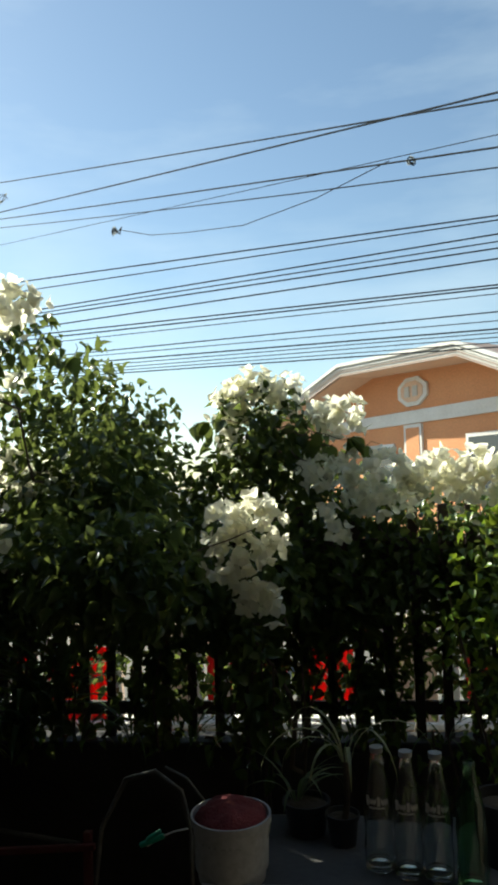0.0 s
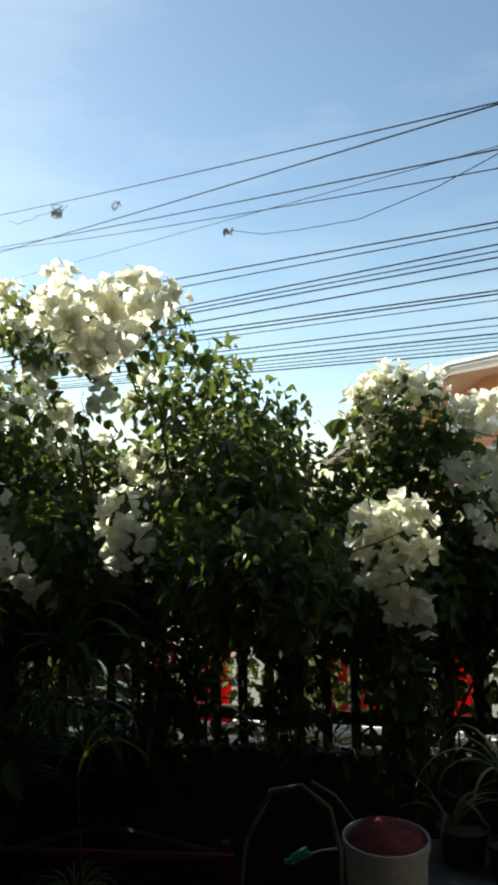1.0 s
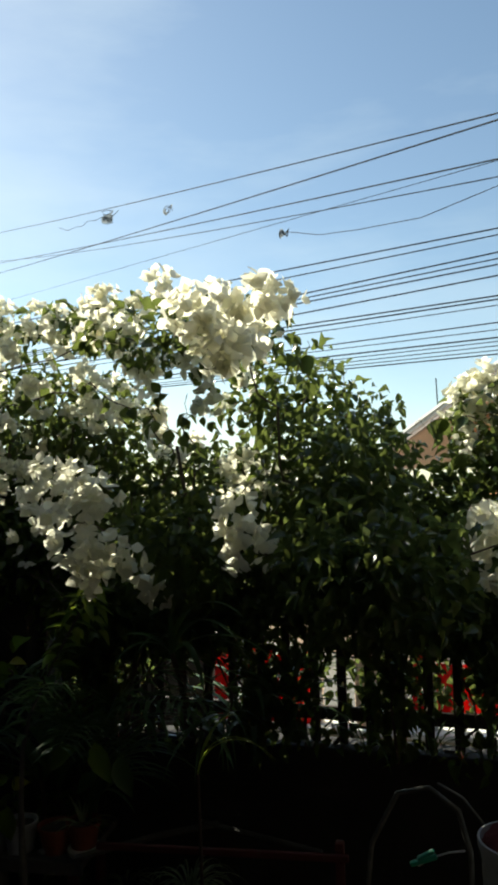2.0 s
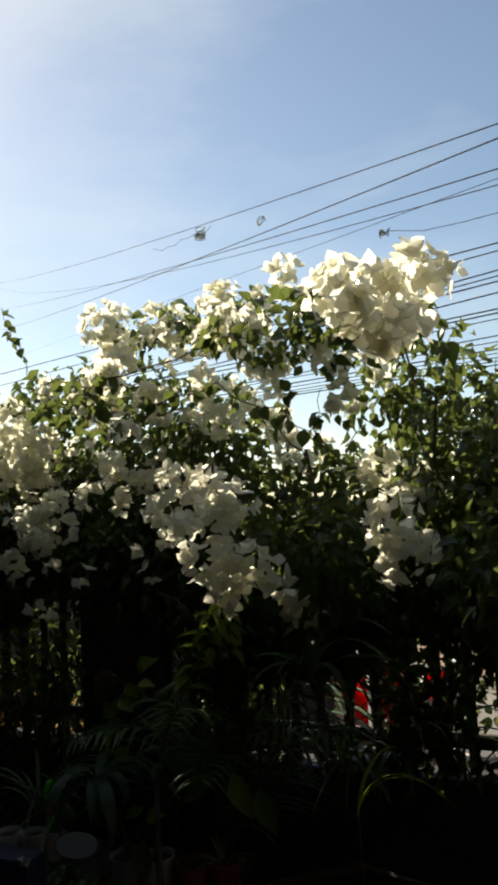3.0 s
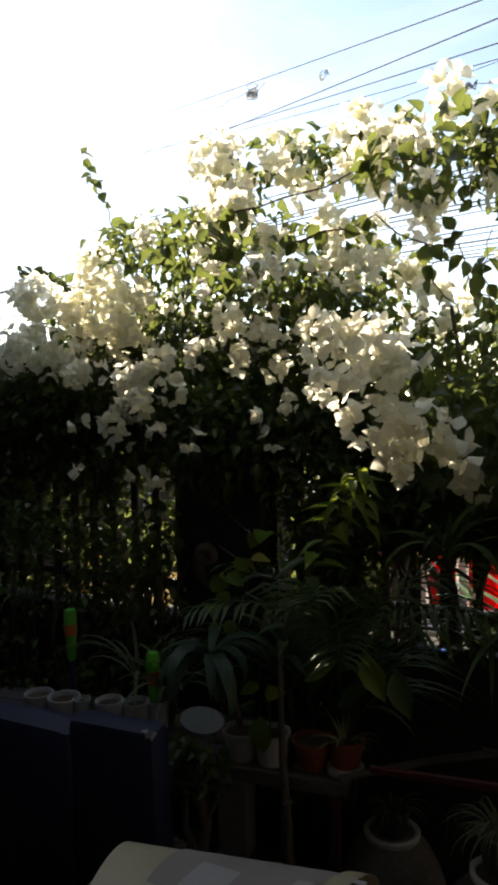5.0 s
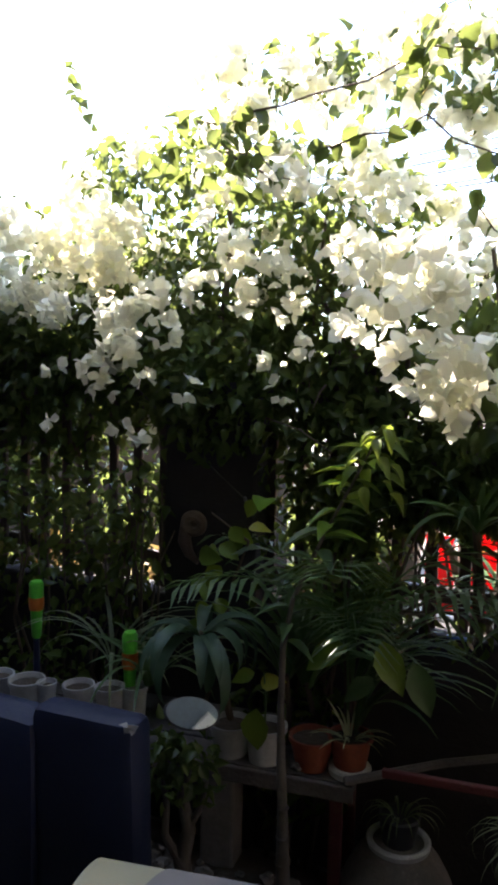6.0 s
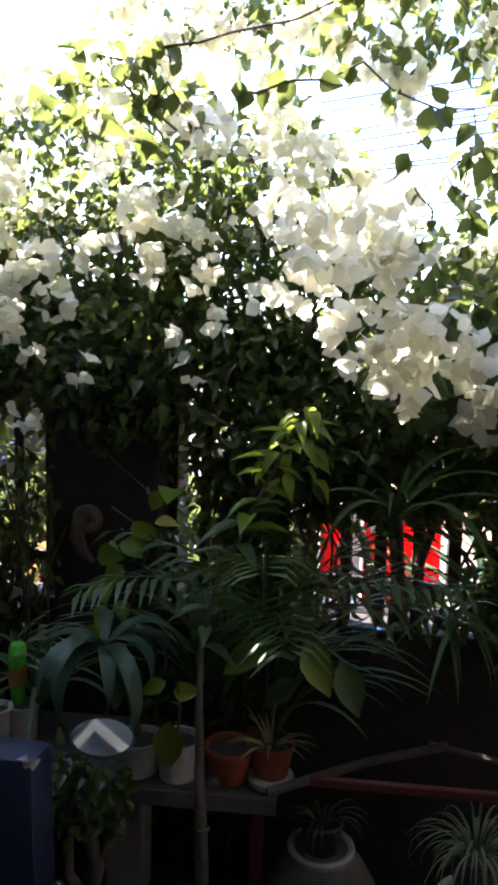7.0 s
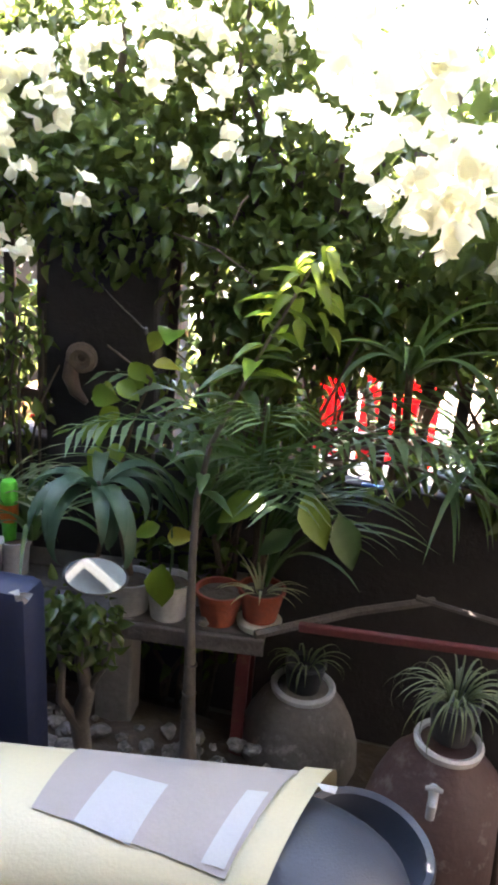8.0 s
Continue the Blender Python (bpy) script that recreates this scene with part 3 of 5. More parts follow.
def flower_cluster(at, radius, parent, rng, name="flower_head"):
    """A head of papery white bracts, three to a flower."""
    n = max(3, int(2600 * radius ** 1.6) - 4)
    d = unit(rng.normal(size=(n, 3)) + (0, -0.35, 0.15))
    c = np.array(at) + d * radius * (0.45 + 0.65 * rng.random((n, 1))) * (1.0, 0.8, 1.0)
    P, T, N, L = [], [], [], []
    side = unit(np.cross(d, unit(rng.normal(size=(n, 3)))))
    size = rng.uniform(0.026, 0.045, n)
    open_up = 0.25 + 0.65 * rng.random((n, 1))
    other = np.cross(d, side)
    for k in range(3):
        a = 2.0944 * k + rng.normal(0, 0.15, n)
        out = side * np.cos(a)[:, None] + other * np.sin(a)[:, None]
        P.append(c)
        T.append(out * 0.9 + d * open_up)
        N.append(d - out * 0.7)
        L.append(size * rng.uniform(0.85, 1.1, n))
    return leaf_object(name, np.concatenate(P), np.concatenate(T), np.concatenate(N), np.concatenate(L), 0.82, M_BRACT, parent, cup=0.1, curl=-0.03, kind="stuff", outline=BRACT_UV, ruffle=0.05)


def crown(parent, blobs, rng, density, size=(0.03, 0.058), material=None):
    P, O = fill(blobs, density, rng)
    inside = under_top(P, 0.02)
    P, O = P[inside], O[inside]
    n = len(P)
    T = unit(O * 0.7 + rng.normal(size=(n, 3)) * 0.7 + (0, -0.1, -0.45))
    N = unit(O * 0.5 + rng.normal(size=(n, 3)) * 0.6 + (0, 0, 0.7))
    return leaf_object("foliage", P, T, N, rng.uniform(*size, n), 0.64, material or M_LEAF, parent, cup=0.28, curl=0.36, kind="stuff")


def wander(a, b, rng, n=9, loose=0.05):
    a, b = np.array(a, float), np.array(b, float)
    pts = [a + (b - a) * k / n for k in range(n + 1)]
    for k in range(1, n):
        pts[k] = pts[k] + rng.normal(0, loose, 3)
    return [Vector(p) for p in pts]


def bush(base, label, blobs, thin, heads, stems, seed, density=15.0, more=30, band=(), curtain=()):
    rng = np.random.default_rng(seed)
    ob = thing("bougainvillea", (*base, 0), label, "bush", "bougainvillea along the fence")
    inv = Vector((base[0], base[1], 0))
    for foot, top, r in stems:
        pts = wander(foot, top, rng)
        tube_bm = tube(bmesh.new(), [p - inv for p in pts], [r * (1 - 0.75 * k / 9) for k in range(10)], 7)
        part("stem", tube_bm, M_STEM, ob, smooth=True)
    crown(ob, blobs, rng, density)
    if thin:
        crown(ob, thin, rng, density * 0.42)
    if band:
        crown(ob, band, rng, density * 2.6, (0.03, 0.06))
    if curtain:
        crown(ob, curtain, rng, density * 1.5, (0.032, 0.06))
    for x, y, z, r in heads:
        flower_cluster((x, y, z), r, ob, rng)
    # smaller heads strewn over the sunny outside
    P, O = fill([b for b in blobs + thin if b[2] > 1.5], 1.0, rng, 0.12)
    low = under_top(P, 0.08)
    keep = [i for i in range(len(P)) if P[i][2] > 1.85 and low[i] and O[i][1] < 0.5 and O[i][2] > -0.3 and not -1.02 < P[i][0] < -0.45 and (P[i][1] > 2.35 or P[i][2] > 2.0)]
    for i in rng.permutation(keep)[:more]:
        flower_cluster(tuple(P[i]), rng.uniform(0.022, 0.055), ob, rng)
    # twigs
    P, O = fill(blobs + thin, 0.05, rng)
    bm = bmesh.new()
    for p, o in zip(P[:420], O[:420]):
        if p[2] > 2.1:
            continue
        q = np.array(p) - np.array(inv)
        e = q + (np.array(o) * 0.4 + rng.normal(0, 0.5, 3)) * 0.14
        tube(bm, [q, (q + e) / 2 + rng.normal(0, 0.012, 3), e], [0.0035, 0.0028, 0.0015], 4, False)
    # upright canes through the gap above the rail
    for x, y, z, rx, ry, rz in band:
        for k in range(int(rx * 26)):
            f = np.array((x + rng.uniform(-rx, rx), y + rng.uniform(-ry, ry), 0.82)) - np.array(inv)
            tube(bm, [f, f + (rng.normal(0, 0.03), 0, 0.2), f + (rng.normal(0, 0.07), rng.normal(0, 0.03), 0.42)], [0.006, 0.005, 0.004], 5, False)
    tagged(part("brushwood", bm, M_STEM, ob), kind="stuff")
    return ob


RIGHT = [(-0.15, 2.85, 1.52, 0.5, 0.3, 0.42), (0.4, 2.87, 1.43, 0.5, 0.28, 0.34), (0.95, 2.85, 1.43, 0.45, 0.28, 0.34), (1.5, 2.8, 1.45, 0.5, 0.3, 0.36), (-0.2, 2.75, 1.95, 0.25, 0.2, 0.2), (-0.3, 2.45, 1.45, 0.25, 0.25, 0.25)]
RIGHT_THIN = [(0.2, 2.8, 1.05, 0.8, 0.15, 0.16), (0.75, 2.45, 1.15, 0.25, 0.25, 0.45)]
RIGHT_HEADS = [(-0.25, 2.75, 2.1, 0.11), (-0.11, 2.75, 2.11, 0.08), (0.09, 2.6, 2.0, 0.085), (0.02, 2.62, 2.02, 0.05), (0.0, 2.6, 1.8, 0.06), (0.15, 2.6, 1.74, 0.08), (0.3, 2.6, 1.74, 0.08),
               (0.46, 2.58, 1.77, 0.085), (0.6, 2.56, 1.76, 0.085), (0.09, 2.56, 1.81, 0.07), (0.22, 2.55, 1.8, 0.085), (0.38, 2.55, 1.79, 0.085), (0.52, 2.52, 1.79, 0.08), (0.72, 2.55, 1.8, 0.09), (0.85, 2.55, 1.78, 0.09), (-0.33, 2.7, 2.07, 0.08),
               (0.02, 2.5, 1.66, 0.035), (0.055, 2.48, 1.585, 0.04), (0.2, 2.5, 1.69, 0.035), (0.5, 2.45, 1.68, 0.04), (-0.28, 2.15, 1.65, 0.07), (-0.19, 2.15, 1.68, 0.065), (-0.27, 2.15, 1.55, 0.075), (-0.16, 2.17, 1.58, 0.05), (-0.22, 2.15, 1.44, 0.055), (-0.15, 2.15, 1.405, 0.04)]
RIGHT_BUSH = bush((0.1, 2.9), "bougainvillea bush with heads of white flowers over the fence", RIGHT, RIGHT_THIN, RIGHT_HEADS,
     [((0.0, 2.9, 0), (-0.15, 2.8, 1.9), 0.025), ((0.15, 2.9, 0), (0.5, 2.8, 1.7), 0.02), ((0.1, 2.9, 0), (1.2, 2.8, 1.6), 0.02), ((-0.1, 2.6, 0.5), (-0.25, 2.3, 1.6), 0.012)], 11, more=8,
     band=[(-0.21, 2.66, 1.02, 0.07, 0.06, 0.16), (-0.3, 2.66, 1.1, 0.06, 0.05, 0.08), (-0.1, 2.66, 1.11, 0.06, 0.05, 0.07), (0.19, 2.66, 1.0, 0.11, 0.06, 0.18), (0.62, 2.66, 1.02, 0.12, 0.06, 0.18), (0.85, 2.66, 1.0, 0.15, 0.07, 0.2)],
     curtain=[(-0.3 + 0.32 * k, 2.62, 1.34, 0.24, 0.09, 0.2) for k in (0, 1, 3, 4, 5)])

MID = [(-0.75, 2.78, 1.6, 0.4, 0.22, 0.45), (-1.3, 2.78, 1.56, 0.5, 0.22, 0.42), (-1.85, 2.78, 1.6, 0.45, 0.22, 0.5), (-1.25, 2.2, 1.6, 0.26, 0.24, 0.18), (-0.75, 2.35, 1.75, 0.28, 0.25, 0.3), (-0.66, 1.92, 1.56, 0.2, 0.16, 0.19), (-0.5, 1.92, 1.53, 0.19, 0.16, 0.19)]
MID_THIN = [(-2.0, 2.15, 2.12, 0.2, 0.15, 0.125), (-0.65, 2.8, 1.05, 0.45, 0.15, 0.16), (-1.95, 2.75, 1.05, 0.2, 0.15, 0.2), (-1.15, 2.3, 2.3, 0.45, 0.3, 0.13), (-1.8, 2.6, 2.45, 0.5, 0.2, 0.1), (-0.85, 2.8, 2.1, 0.3, 0.25, 0.25), (-1.85, 2.72, 2.08, 0.33, 0.25, 0.22), (-1.07, 2.68, 2.1, 0.22, 0.16, 0.22)]
MID_HEADS = [(-0.95, 1.65, 2.19, 0.08), (-0.86, 1.8, 2.24, 0.09), (-0.84, 1.95, 2.28, 0.08), (-0.86, 1.65, 2.1, 0.07), (-0.94, 1.97, 1.62, 0.08), (-0.96, 1.98, 1.7, 0.06), (-1.10, 2.45, 1.85, 0.06), (-0.90, 2.5, 1.84, 0.05),
             (-1.08, 2.6, 1.83, 0.05), (-1.92, 2.6, 2.46, 0.09), (-1.66, 2.5, 2.49, 0.08), (-1.57, 2.5, 2.37, 0.08), (-1.38, 2.4, 2.51, 0.06), (-1.22, 2.3, 2.39, 0.07), (-1.10, 2.2, 2.37, 0.07)]
MID_HEADS_LOW = [(-1.626, 2.05, 1.838, 0.05), (-1.507, 2.03, 1.811, 0.06), (-1.407, 2.0, 1.764, 0.05), (-1.559, 2.0, 1.735, 0.042), (-1.449, 1.97, 1.707, 0.05), (-1.485, 1.92, 1.615, 0.036), (-1.406, 1.9, 1.604, 0.055), (-1.326, 1.92, 1.612, 0.05), (-1.271, 1.95, 1.55, 0.05), (-1.392, 1.9, 1.53, 0.045), (-1.47, 2.15, 1.54, 0.035), (-1.00, 2.1, 2.26, 0.06), (-1.20, 2.3, 2.22, 0.07), (-1.44, 2.4, 2.24, 0.07),
                 (-1.24, 2.05, 1.46, 0.04), (-1.68, 2.5, 2.07, 0.06), (-1.42, 2.5, 1.97, 0.05), (-1.16, 2.3, 2.07, 0.05), (-0.94, 2.3, 1.80, 0.05)]
MID_SINGLES = [(-2.051, 2.34, 1.947, 0.038), (-2.022, 2.34, 1.87, 0.043), (-2.013, 2.34, 1.784, 0.036), (-1.927, 2.34, 1.87, 0.033), (-1.888, 2.34, 1.756, 0.029), (-1.841, 2.34, 1.89, 0.027), (-1.86, 2.34, 1.794, 0.021), (-1.917, 2.34, 1.631, 0.025), (-1.898, 2.34, 1.555, 0.023),
               (-1.831, 2.34, 1.698, 0.018), (-1.841, 2.34, 1.65, 0.015), (-2.109, 2.34, 2.014, 0.023), (-1.587, 2.01, 1.669, 0.024), (-1.615, 2.01, 1.698, 0.019), (-1.555, 1.86, 1.764, 0.038), (-1.498, 1.86, 1.811, 0.028), (-1.489, 1.86, 1.717, 0.024), (-1.404, 1.86, 1.811, 0.028)]
MID_UPPER = [(-2.03, 2.43, 2.32, 0.045), (-1.9, 2.43, 2.45, 0.05), (-1.8, 2.43, 2.28, 0.04), (-1.68, 2.43, 2.36, 0.045), (-1.57, 2.43, 2.37, 0.04), (-2.08, 2.43, 2.19, 0.04), (-1.88, 2.43, 2.11, 0.04), (-1.63, 2.43, 2.05, 0.035), (-1.44, 2.43, 2.15, 0.035), (-1.4, 2.43, 2.25, 0.03)]
MID_BUSH = bush((-1.2, 2.9), "tall bougainvillea bush covered with white flowers, branches arching forward", MID, MID_THIN, MID_HEADS + MID_HEADS_LOW + MID_SINGLES + MID_UPPER,
     [((-1.1, 2.9, 0), (-0.95, 2.7, 1.8), 0.03), ((-1.25, 2.9, 0), (-1.4, 2.6, 1.95), 0.025), ((-1.3, 2.9, 0), (-1.9, 2.7, 2.1), 0.022), ((-0.95, 2.85, 1.4), (-0.87, 1.7, 2.18), 0.008), ((-1.2, 2.8, 1.4), (-1.42, 1.98, 1.68), 0.012)], 12, more=38,
     band=[(-0.62, 2.66, 1.02, 0.1, 0.06, 0.2), (-0.97, 2.66, 1.03, 0.06, 0.06, 0.2), (-1.1, 2.66, 1.02, 0.11, 0.06, 0.24), (-1.74, 2.66, 1.05, 0.12, 0.07, 0.26), (-1.83, 2.64, 1.2, 0.14, 0.05, 0.15), (-1.45, 2.66, 1.22, 0.25, 0.06, 0.08), (-1.6, 2.66, 1.17, 0.12, 0.05, 0.05)],
     curtain=[(-0.55 - 0.3 * k, 2.62, 1.34, 0.24, 0.09, 0.19) for k in range(5)])

LEFT = [(-2.25, 2.58, 1.53, 0.3, 0.1, 0.22), (-2.4, 2.8, 1.69, 0.5, 0.2, 0.34), (-2.95, 2.8, 1.63, 0.5, 0.22, 0.36), (-3.5, 2.85, 1.6, 0.5, 0.24, 0.36), (-4.1, 2.85, 1.5, 0.5, 0.26, 0.36)]
LEFT_THIN = [(-1.98, 3.12, 1.02, 0.24, 0.12, 0.22), (-3.3, 2.8, 1.15, 0.9, 0.2, 0.25), (-2.4, 2.7, 2.28, 0.5, 0.2, 0.12), (-2.3, 2.82, 2.05, 0.4, 0.2, 0.18), (-2.9, 2.88, 2.0, 0.4, 0.2, 0.18)]
LEFT_HEADS = [(-2.16, 2.51, 2.476, 0.115), (-1.978, 2.51, 2.178, 0.067), (-2.189, 2.51, 2.169, 0.082), (-2.701, 2.61, 2.025, 0.125), (-2.615, 2.61, 1.679, 0.067), (-2.60, 2.8, 1.38, 0.05)]
LEFT_HEADS_LOW = [(-2.749, 2.61, 2.179, 0.106), (-2.624, 2.61, 1.929, 0.087), (-2.516, 2.51, 1.689, 0.067), (-1.71, 2.3, 1.71, 0.03), (-3.115, 2.61, 1.891, 0.115), (-3.017, 2.56, 2.083, 0.106), (-2.873, 2.56, 1.852, 0.096), (-2.824, 2.56, 2.016, 0.086), (-2.556, 2.59, 2.083, 0.067)]
LEFT_SINGLES = [(-2.652, 2.34, 1.602, 0.023), (-2.652, 2.34, 1.775, 0.046), (-2.575, 2.34, 1.785, 0.038), (-2.422, 2.34, 1.756, 0.054), (-2.508, 2.34, 1.593, 0.038), (-2.46, 2.34, 1.545, 0.034), (-2.345, 2.34, 1.766, 0.046), (-2.249, 2.34, 1.708, 0.04),
                (-2.297, 2.34, 1.814, 0.046), (-2.143, 2.34, 1.823, 0.046), (-2.326, 2.34, 1.573, 0.015), (-2.402, 2.34, 1.429, 0.015), (-2.335, 2.34, 1.42, 0.02), (-2.643, 2.34, 1.42, 0.015), (-2.181, 2.34, 1.545, 0.025)]
LEFT_BUSH = bush((-2.8, 2.95), "bougainvillea bush with white flowers hanging over the fence", LEFT, LEFT_THIN, LEFT_HEADS + LEFT_HEADS_LOW + LEFT_SINGLES,
     [((-2.7, 2.95, 0), (-2.25, 2.7, 2.25), 0.03), ((-2.8, 2.95, 0), (-3.0, 2.8, 2.0), 0.028), ((-2.9, 2.95, 0), (-3.9, 2.9, 1.8), 0.025)], 13, density=20.0, more=45)


def spray(parent, pts, r, seed, n, size=(0.04, 0.064), heads=(), hang=0.7, material=None):
    """A loose branch with its own leaves, and now and then a few flowers."""
    rng = np.random.default_rng(seed)
    base = parent.matrix_world.translation
    fine = [np.array(pts[0], float)]
    for a, b in zip(pts, pts[1:]):
        a, b = np.array(a, float), np.array(b, float)
        for k in (1, 2, 3, 4):
            fine.append(a + (b - a) * k / 4 + rng.normal(0, 0.008, 3) - (0, 0, 0.012 * math.sin(math.pi * k / 4)))
    pts, r = fine, r * 0.5
    part("branch", tube(bmesh.new(), [Vector(p) - base for p in pts], [r * (1 - 0.6 * k / (len(pts) - 1)) for k in range(len(pts))], 6), M_STEM, parent, smooth=True)
    q = np.array(pts, float)
    s = rng.uniform(0.1, len(pts) - 1.001, n)
    i = s.astype(int)
    P = q[i] + (q[i + 1] - q[i]) * (s - i)[:, None]
    T = rng.normal(size=(n, 3)) * 0.55 + (0, 0, -hang)
    N = rng.normal(size=(n, 3)) * 0.5 + (0, -0.6, 0.5)
    leaf_object("foliage", P, T, N, rng.uniform(*size, n), 0.75, material or M_LEAF, parent, kind="stuff")
    for x, y, z, rad in heads:
        flower_cluster((x, y, z), rad, parent, rng)


spray(MID_BUSH, [(-1.9, 2.5, 2.1), (-2.03, 2.1, 2.18), (-1.75, 2.1, 2.2), (-1.5, 2.1, 2.27), (-1.3, 2.1, 2.26), (-1.0, 2.2, 2.3)], 0.007, 91, 30)
spray(MID_BUSH, [(-1.95, 2.4, 2.05), (-1.98, 2.15, 2.12), (-1.86, 2.05, 2.08), (-1.76, 2.0, 2.0)], 0.006, 98, 14, heads=[(-2.0, 2.12, 2.14, 0.035), (-1.77, 2.02, 2.0, 0.04)])
spray(MID_BUSH, [(-1.74, 2.1, 2.1), (-1.49, 2.1, 2.12), (-1.3, 2.1, 2.03), (-1.2, 2.3, 1.9)], 0.006, 92, 18)
spray(MID_BUSH, [(-0.92, 2.6, 2.0), (-0.868, 2.5, 2.1), (-0.868, 2.5, 2.24), (-0.86, 2.5, 2.29)], 0.006, 93, 7, (0.06, 0.085), hang=1.0)
spray(MID_BUSH, [(-0.75, 2.6, 1.95), (-0.735, 2.5, 2.07), (-0.72, 2.5, 2.18)], 0.005, 94, 2, (0.05, 0.06), hang=1.2)
for k, (x, z) in enumerate(((-1.42, 1.8), (-1.3, 1.78), (-1.2, 1.75), (-1.1, 1.8), (-1.0, 1.82), (-1.25, 1.9))):
    spray(MID_BUSH, [(x, 2.5, z), (x + 0.08 - 0.03 * k, 2.45, z + 0.12), (x + 0.02 * k, 2.38, z + 0.22), (x + 0.1 - 0.05 * (k % 3), 2.3, z + 0.33)], 0.006, 110 + k, 16, (0.03, 0.055))
spray(LEFT_BUSH, [(-2.8, 2.9, 2.3), (-2.87, 2.9, 2.42), (-2.94, 2.9, 2.6), (-3.05, 2.9, 2.8)], 0.007, 95, 26, (0.04, 0.065), hang=0.1)
# dense spray added at the far left to stop sun flecks on the seat
spray(LEFT_BUSH, [(-3.0, 2.85, 2.1), (-3.12, 2.85, 2.2), (-3.25, 2.86, 2.27), (-3.4, 2.87, 2.29)], 0.006, 99, 60, (0.035, 0.06), hang=0.3)
spray(RIGHT_BUSH, [(0.05, 2.6, 1.9), (-0.1, 2.6, 1.975), (-0.25, 2.6, 2.0), (-0.42, 2.6, 2.005), (-0.52, 2.6, 2.0)], 0.006, 96, 14, (0.05, 0.08))
spray(RIGHT_BUSH, [(-0.1, 2.6, 1.96), (0.0, 2.55, 1.95), (0.12, 2.55, 1.92), (0.2, 2.55, 1.9)], 0.005, 97, 7, (0.06, 0.085))


# ---- bench, pots and jars ----
def pot(at, r, h, material, label, foot=0.72, soil=True, group=""):
    ob = thing("flower_pot", at, label, "pot", group)
    part("body", lathe(bmesh.new(), [(r * foot, 0), (r * 0.97, h * 0.86), (r * 1.06, h * 0.87), (r * 1.06, h), (r * 0.95, h), (r * 0.9, h * 0.84), (0.0, h * 0.83)]), material, ob, smooth=True)
    if soil:
        part("soil", lathe(bmesh.new(), [(r * 0.9, h * 0.845), (r * 0.5, h * 0.88), (0.0, h * 0.89)], 16), M_SOIL, ob)
    return ob


bench = thing("bench", pose(-1.95, 2.358, 0, 0, 0, 6.8), "weathered plank plant bench on red painted iron legs", "bench")
for k in range(3):
    part("plank", boxed((-0.46, -0.02 + 0.115 * k, 0.505), (1.49, 0.107, 0.03), 0.004), M_BENCH, bench)
part("apron", boxed((-0.46, -0.082, 0.495), (1.49, 0.016, 0.045), 0.004), M_BENCH, bench)
for x, y in ((0.235, -0.045), (0.235, 0.21), (-1.0, -0.045), (-1.0, 0.21)):
    part("leg", boxed((x, y, 0.245), (0.034, 0.034, 0.49), 0.004), M_REDPAINT, bench, "red painted iron leg")
part("post", boxed((-0.105, 0.0, 0.245), (0.1, 0.1, 0.49), 0.008), M_CONCRETE, bench, "grey concrete block support")

trough = thing("iron_frame", (-0.95, 2.36, 0), "red painted angle iron frame in front of the dark wall", "frame")
part("front_rail", boxed((-0.2, -0.11, 0.637), (0.84, 0.018, 0.021), 0.003, Matrix.Rotation(radians(-3.6), 4, "Y")), M_REDPAINT, trough)
part("cross_bar", tube(bmesh.new(), [(-0.73, -0.06, 0.534), (-0.5, 0.1, 0.56), (-0.3, 0.2, 0.58)], 0.012, 6), M_BENCH, trough)
part("cross_bar", tube(bmesh.new(), [(-0.35, 0.16, 0.6), (0.1, 0.08, 0.58)], 0.008, 6), M_BENCH, trough)
part("leg", boxed((0.19, -0.09, 0.35), (0.026, 0.026, 0.7), 0.003), M_REDPAINT, trough)

pot((-1.92, 2.34, 0.52), 0.058, 0.1, M_POTWHITE, "white plastic flower pot on the bench", 0.8)
pot((-2.025, 2.335, 0.52), 0.06, 0.09, M_POTGREY, "grey plastic flower pot on the bench", 0.8)
pot((-1.79, 2.36, 0.52), 0.062, 0.09, M_TERRA, "rounded terracotta flower pot on the bench", 0.7)
P_T2 = pot((-1.685, 2.37, 0.545), 0.058, 0.085, M_TERRA, "terracotta flower pot with a cracked saucer", 0.75)
part("saucer", lathe(bmesh.new(), [(0.05, -0.025), (0.056, -0.022), (0.059, -0.006), (0.054, 0.0), (0.0, 0.001)]), M_CREAM, P_T2, "chipped cream saucer")
for x, y, r in ((-2.39, 2.4, 0.04), (-2.455, 2.36, 0.045), (-2.55, 2.33, 0.048), (-2.65, 2.3, 0.03), (-2.72, 2.29, 0.055), (-2.83, 2.28, 0.05)):
    pot((x, y, 0.52), r, 0.1, M_POTWHITE, "small white plastic pot in a row", 0.85, True, "row of small white pots")


def jar(at, r, h, material, label, neck=1.0):
    ob = thing("water_jar", at, label, "jar")
    part("body", lathe(bmesh.new(), [(r * 0.62, 0), (r * 0.88, h * 0.15), (r, h * 0.34), (r * 0.97, h * 0.5), (r * 0.86, h * 0.68), (r * 0.7, h * 0.84), (r * 0.54 * neck, h * 0.95), (r * 0.45 * neck, h)], 36), material, ob, smooth=True)
    part("rim", lathe(bmesh.new(), [(r * neck * 0.43, h - 0.012), (r * neck * 0.5, h - 0.008), (r * neck * 0.52, h + 0.006), (r * neck * 0.48, h + 0.012), (r * neck * 0.42, h + 0.008), (r * neck * 0.4, h - 0.01)], 36), M_RIM, ob, "white painted rim", True)
    return ob


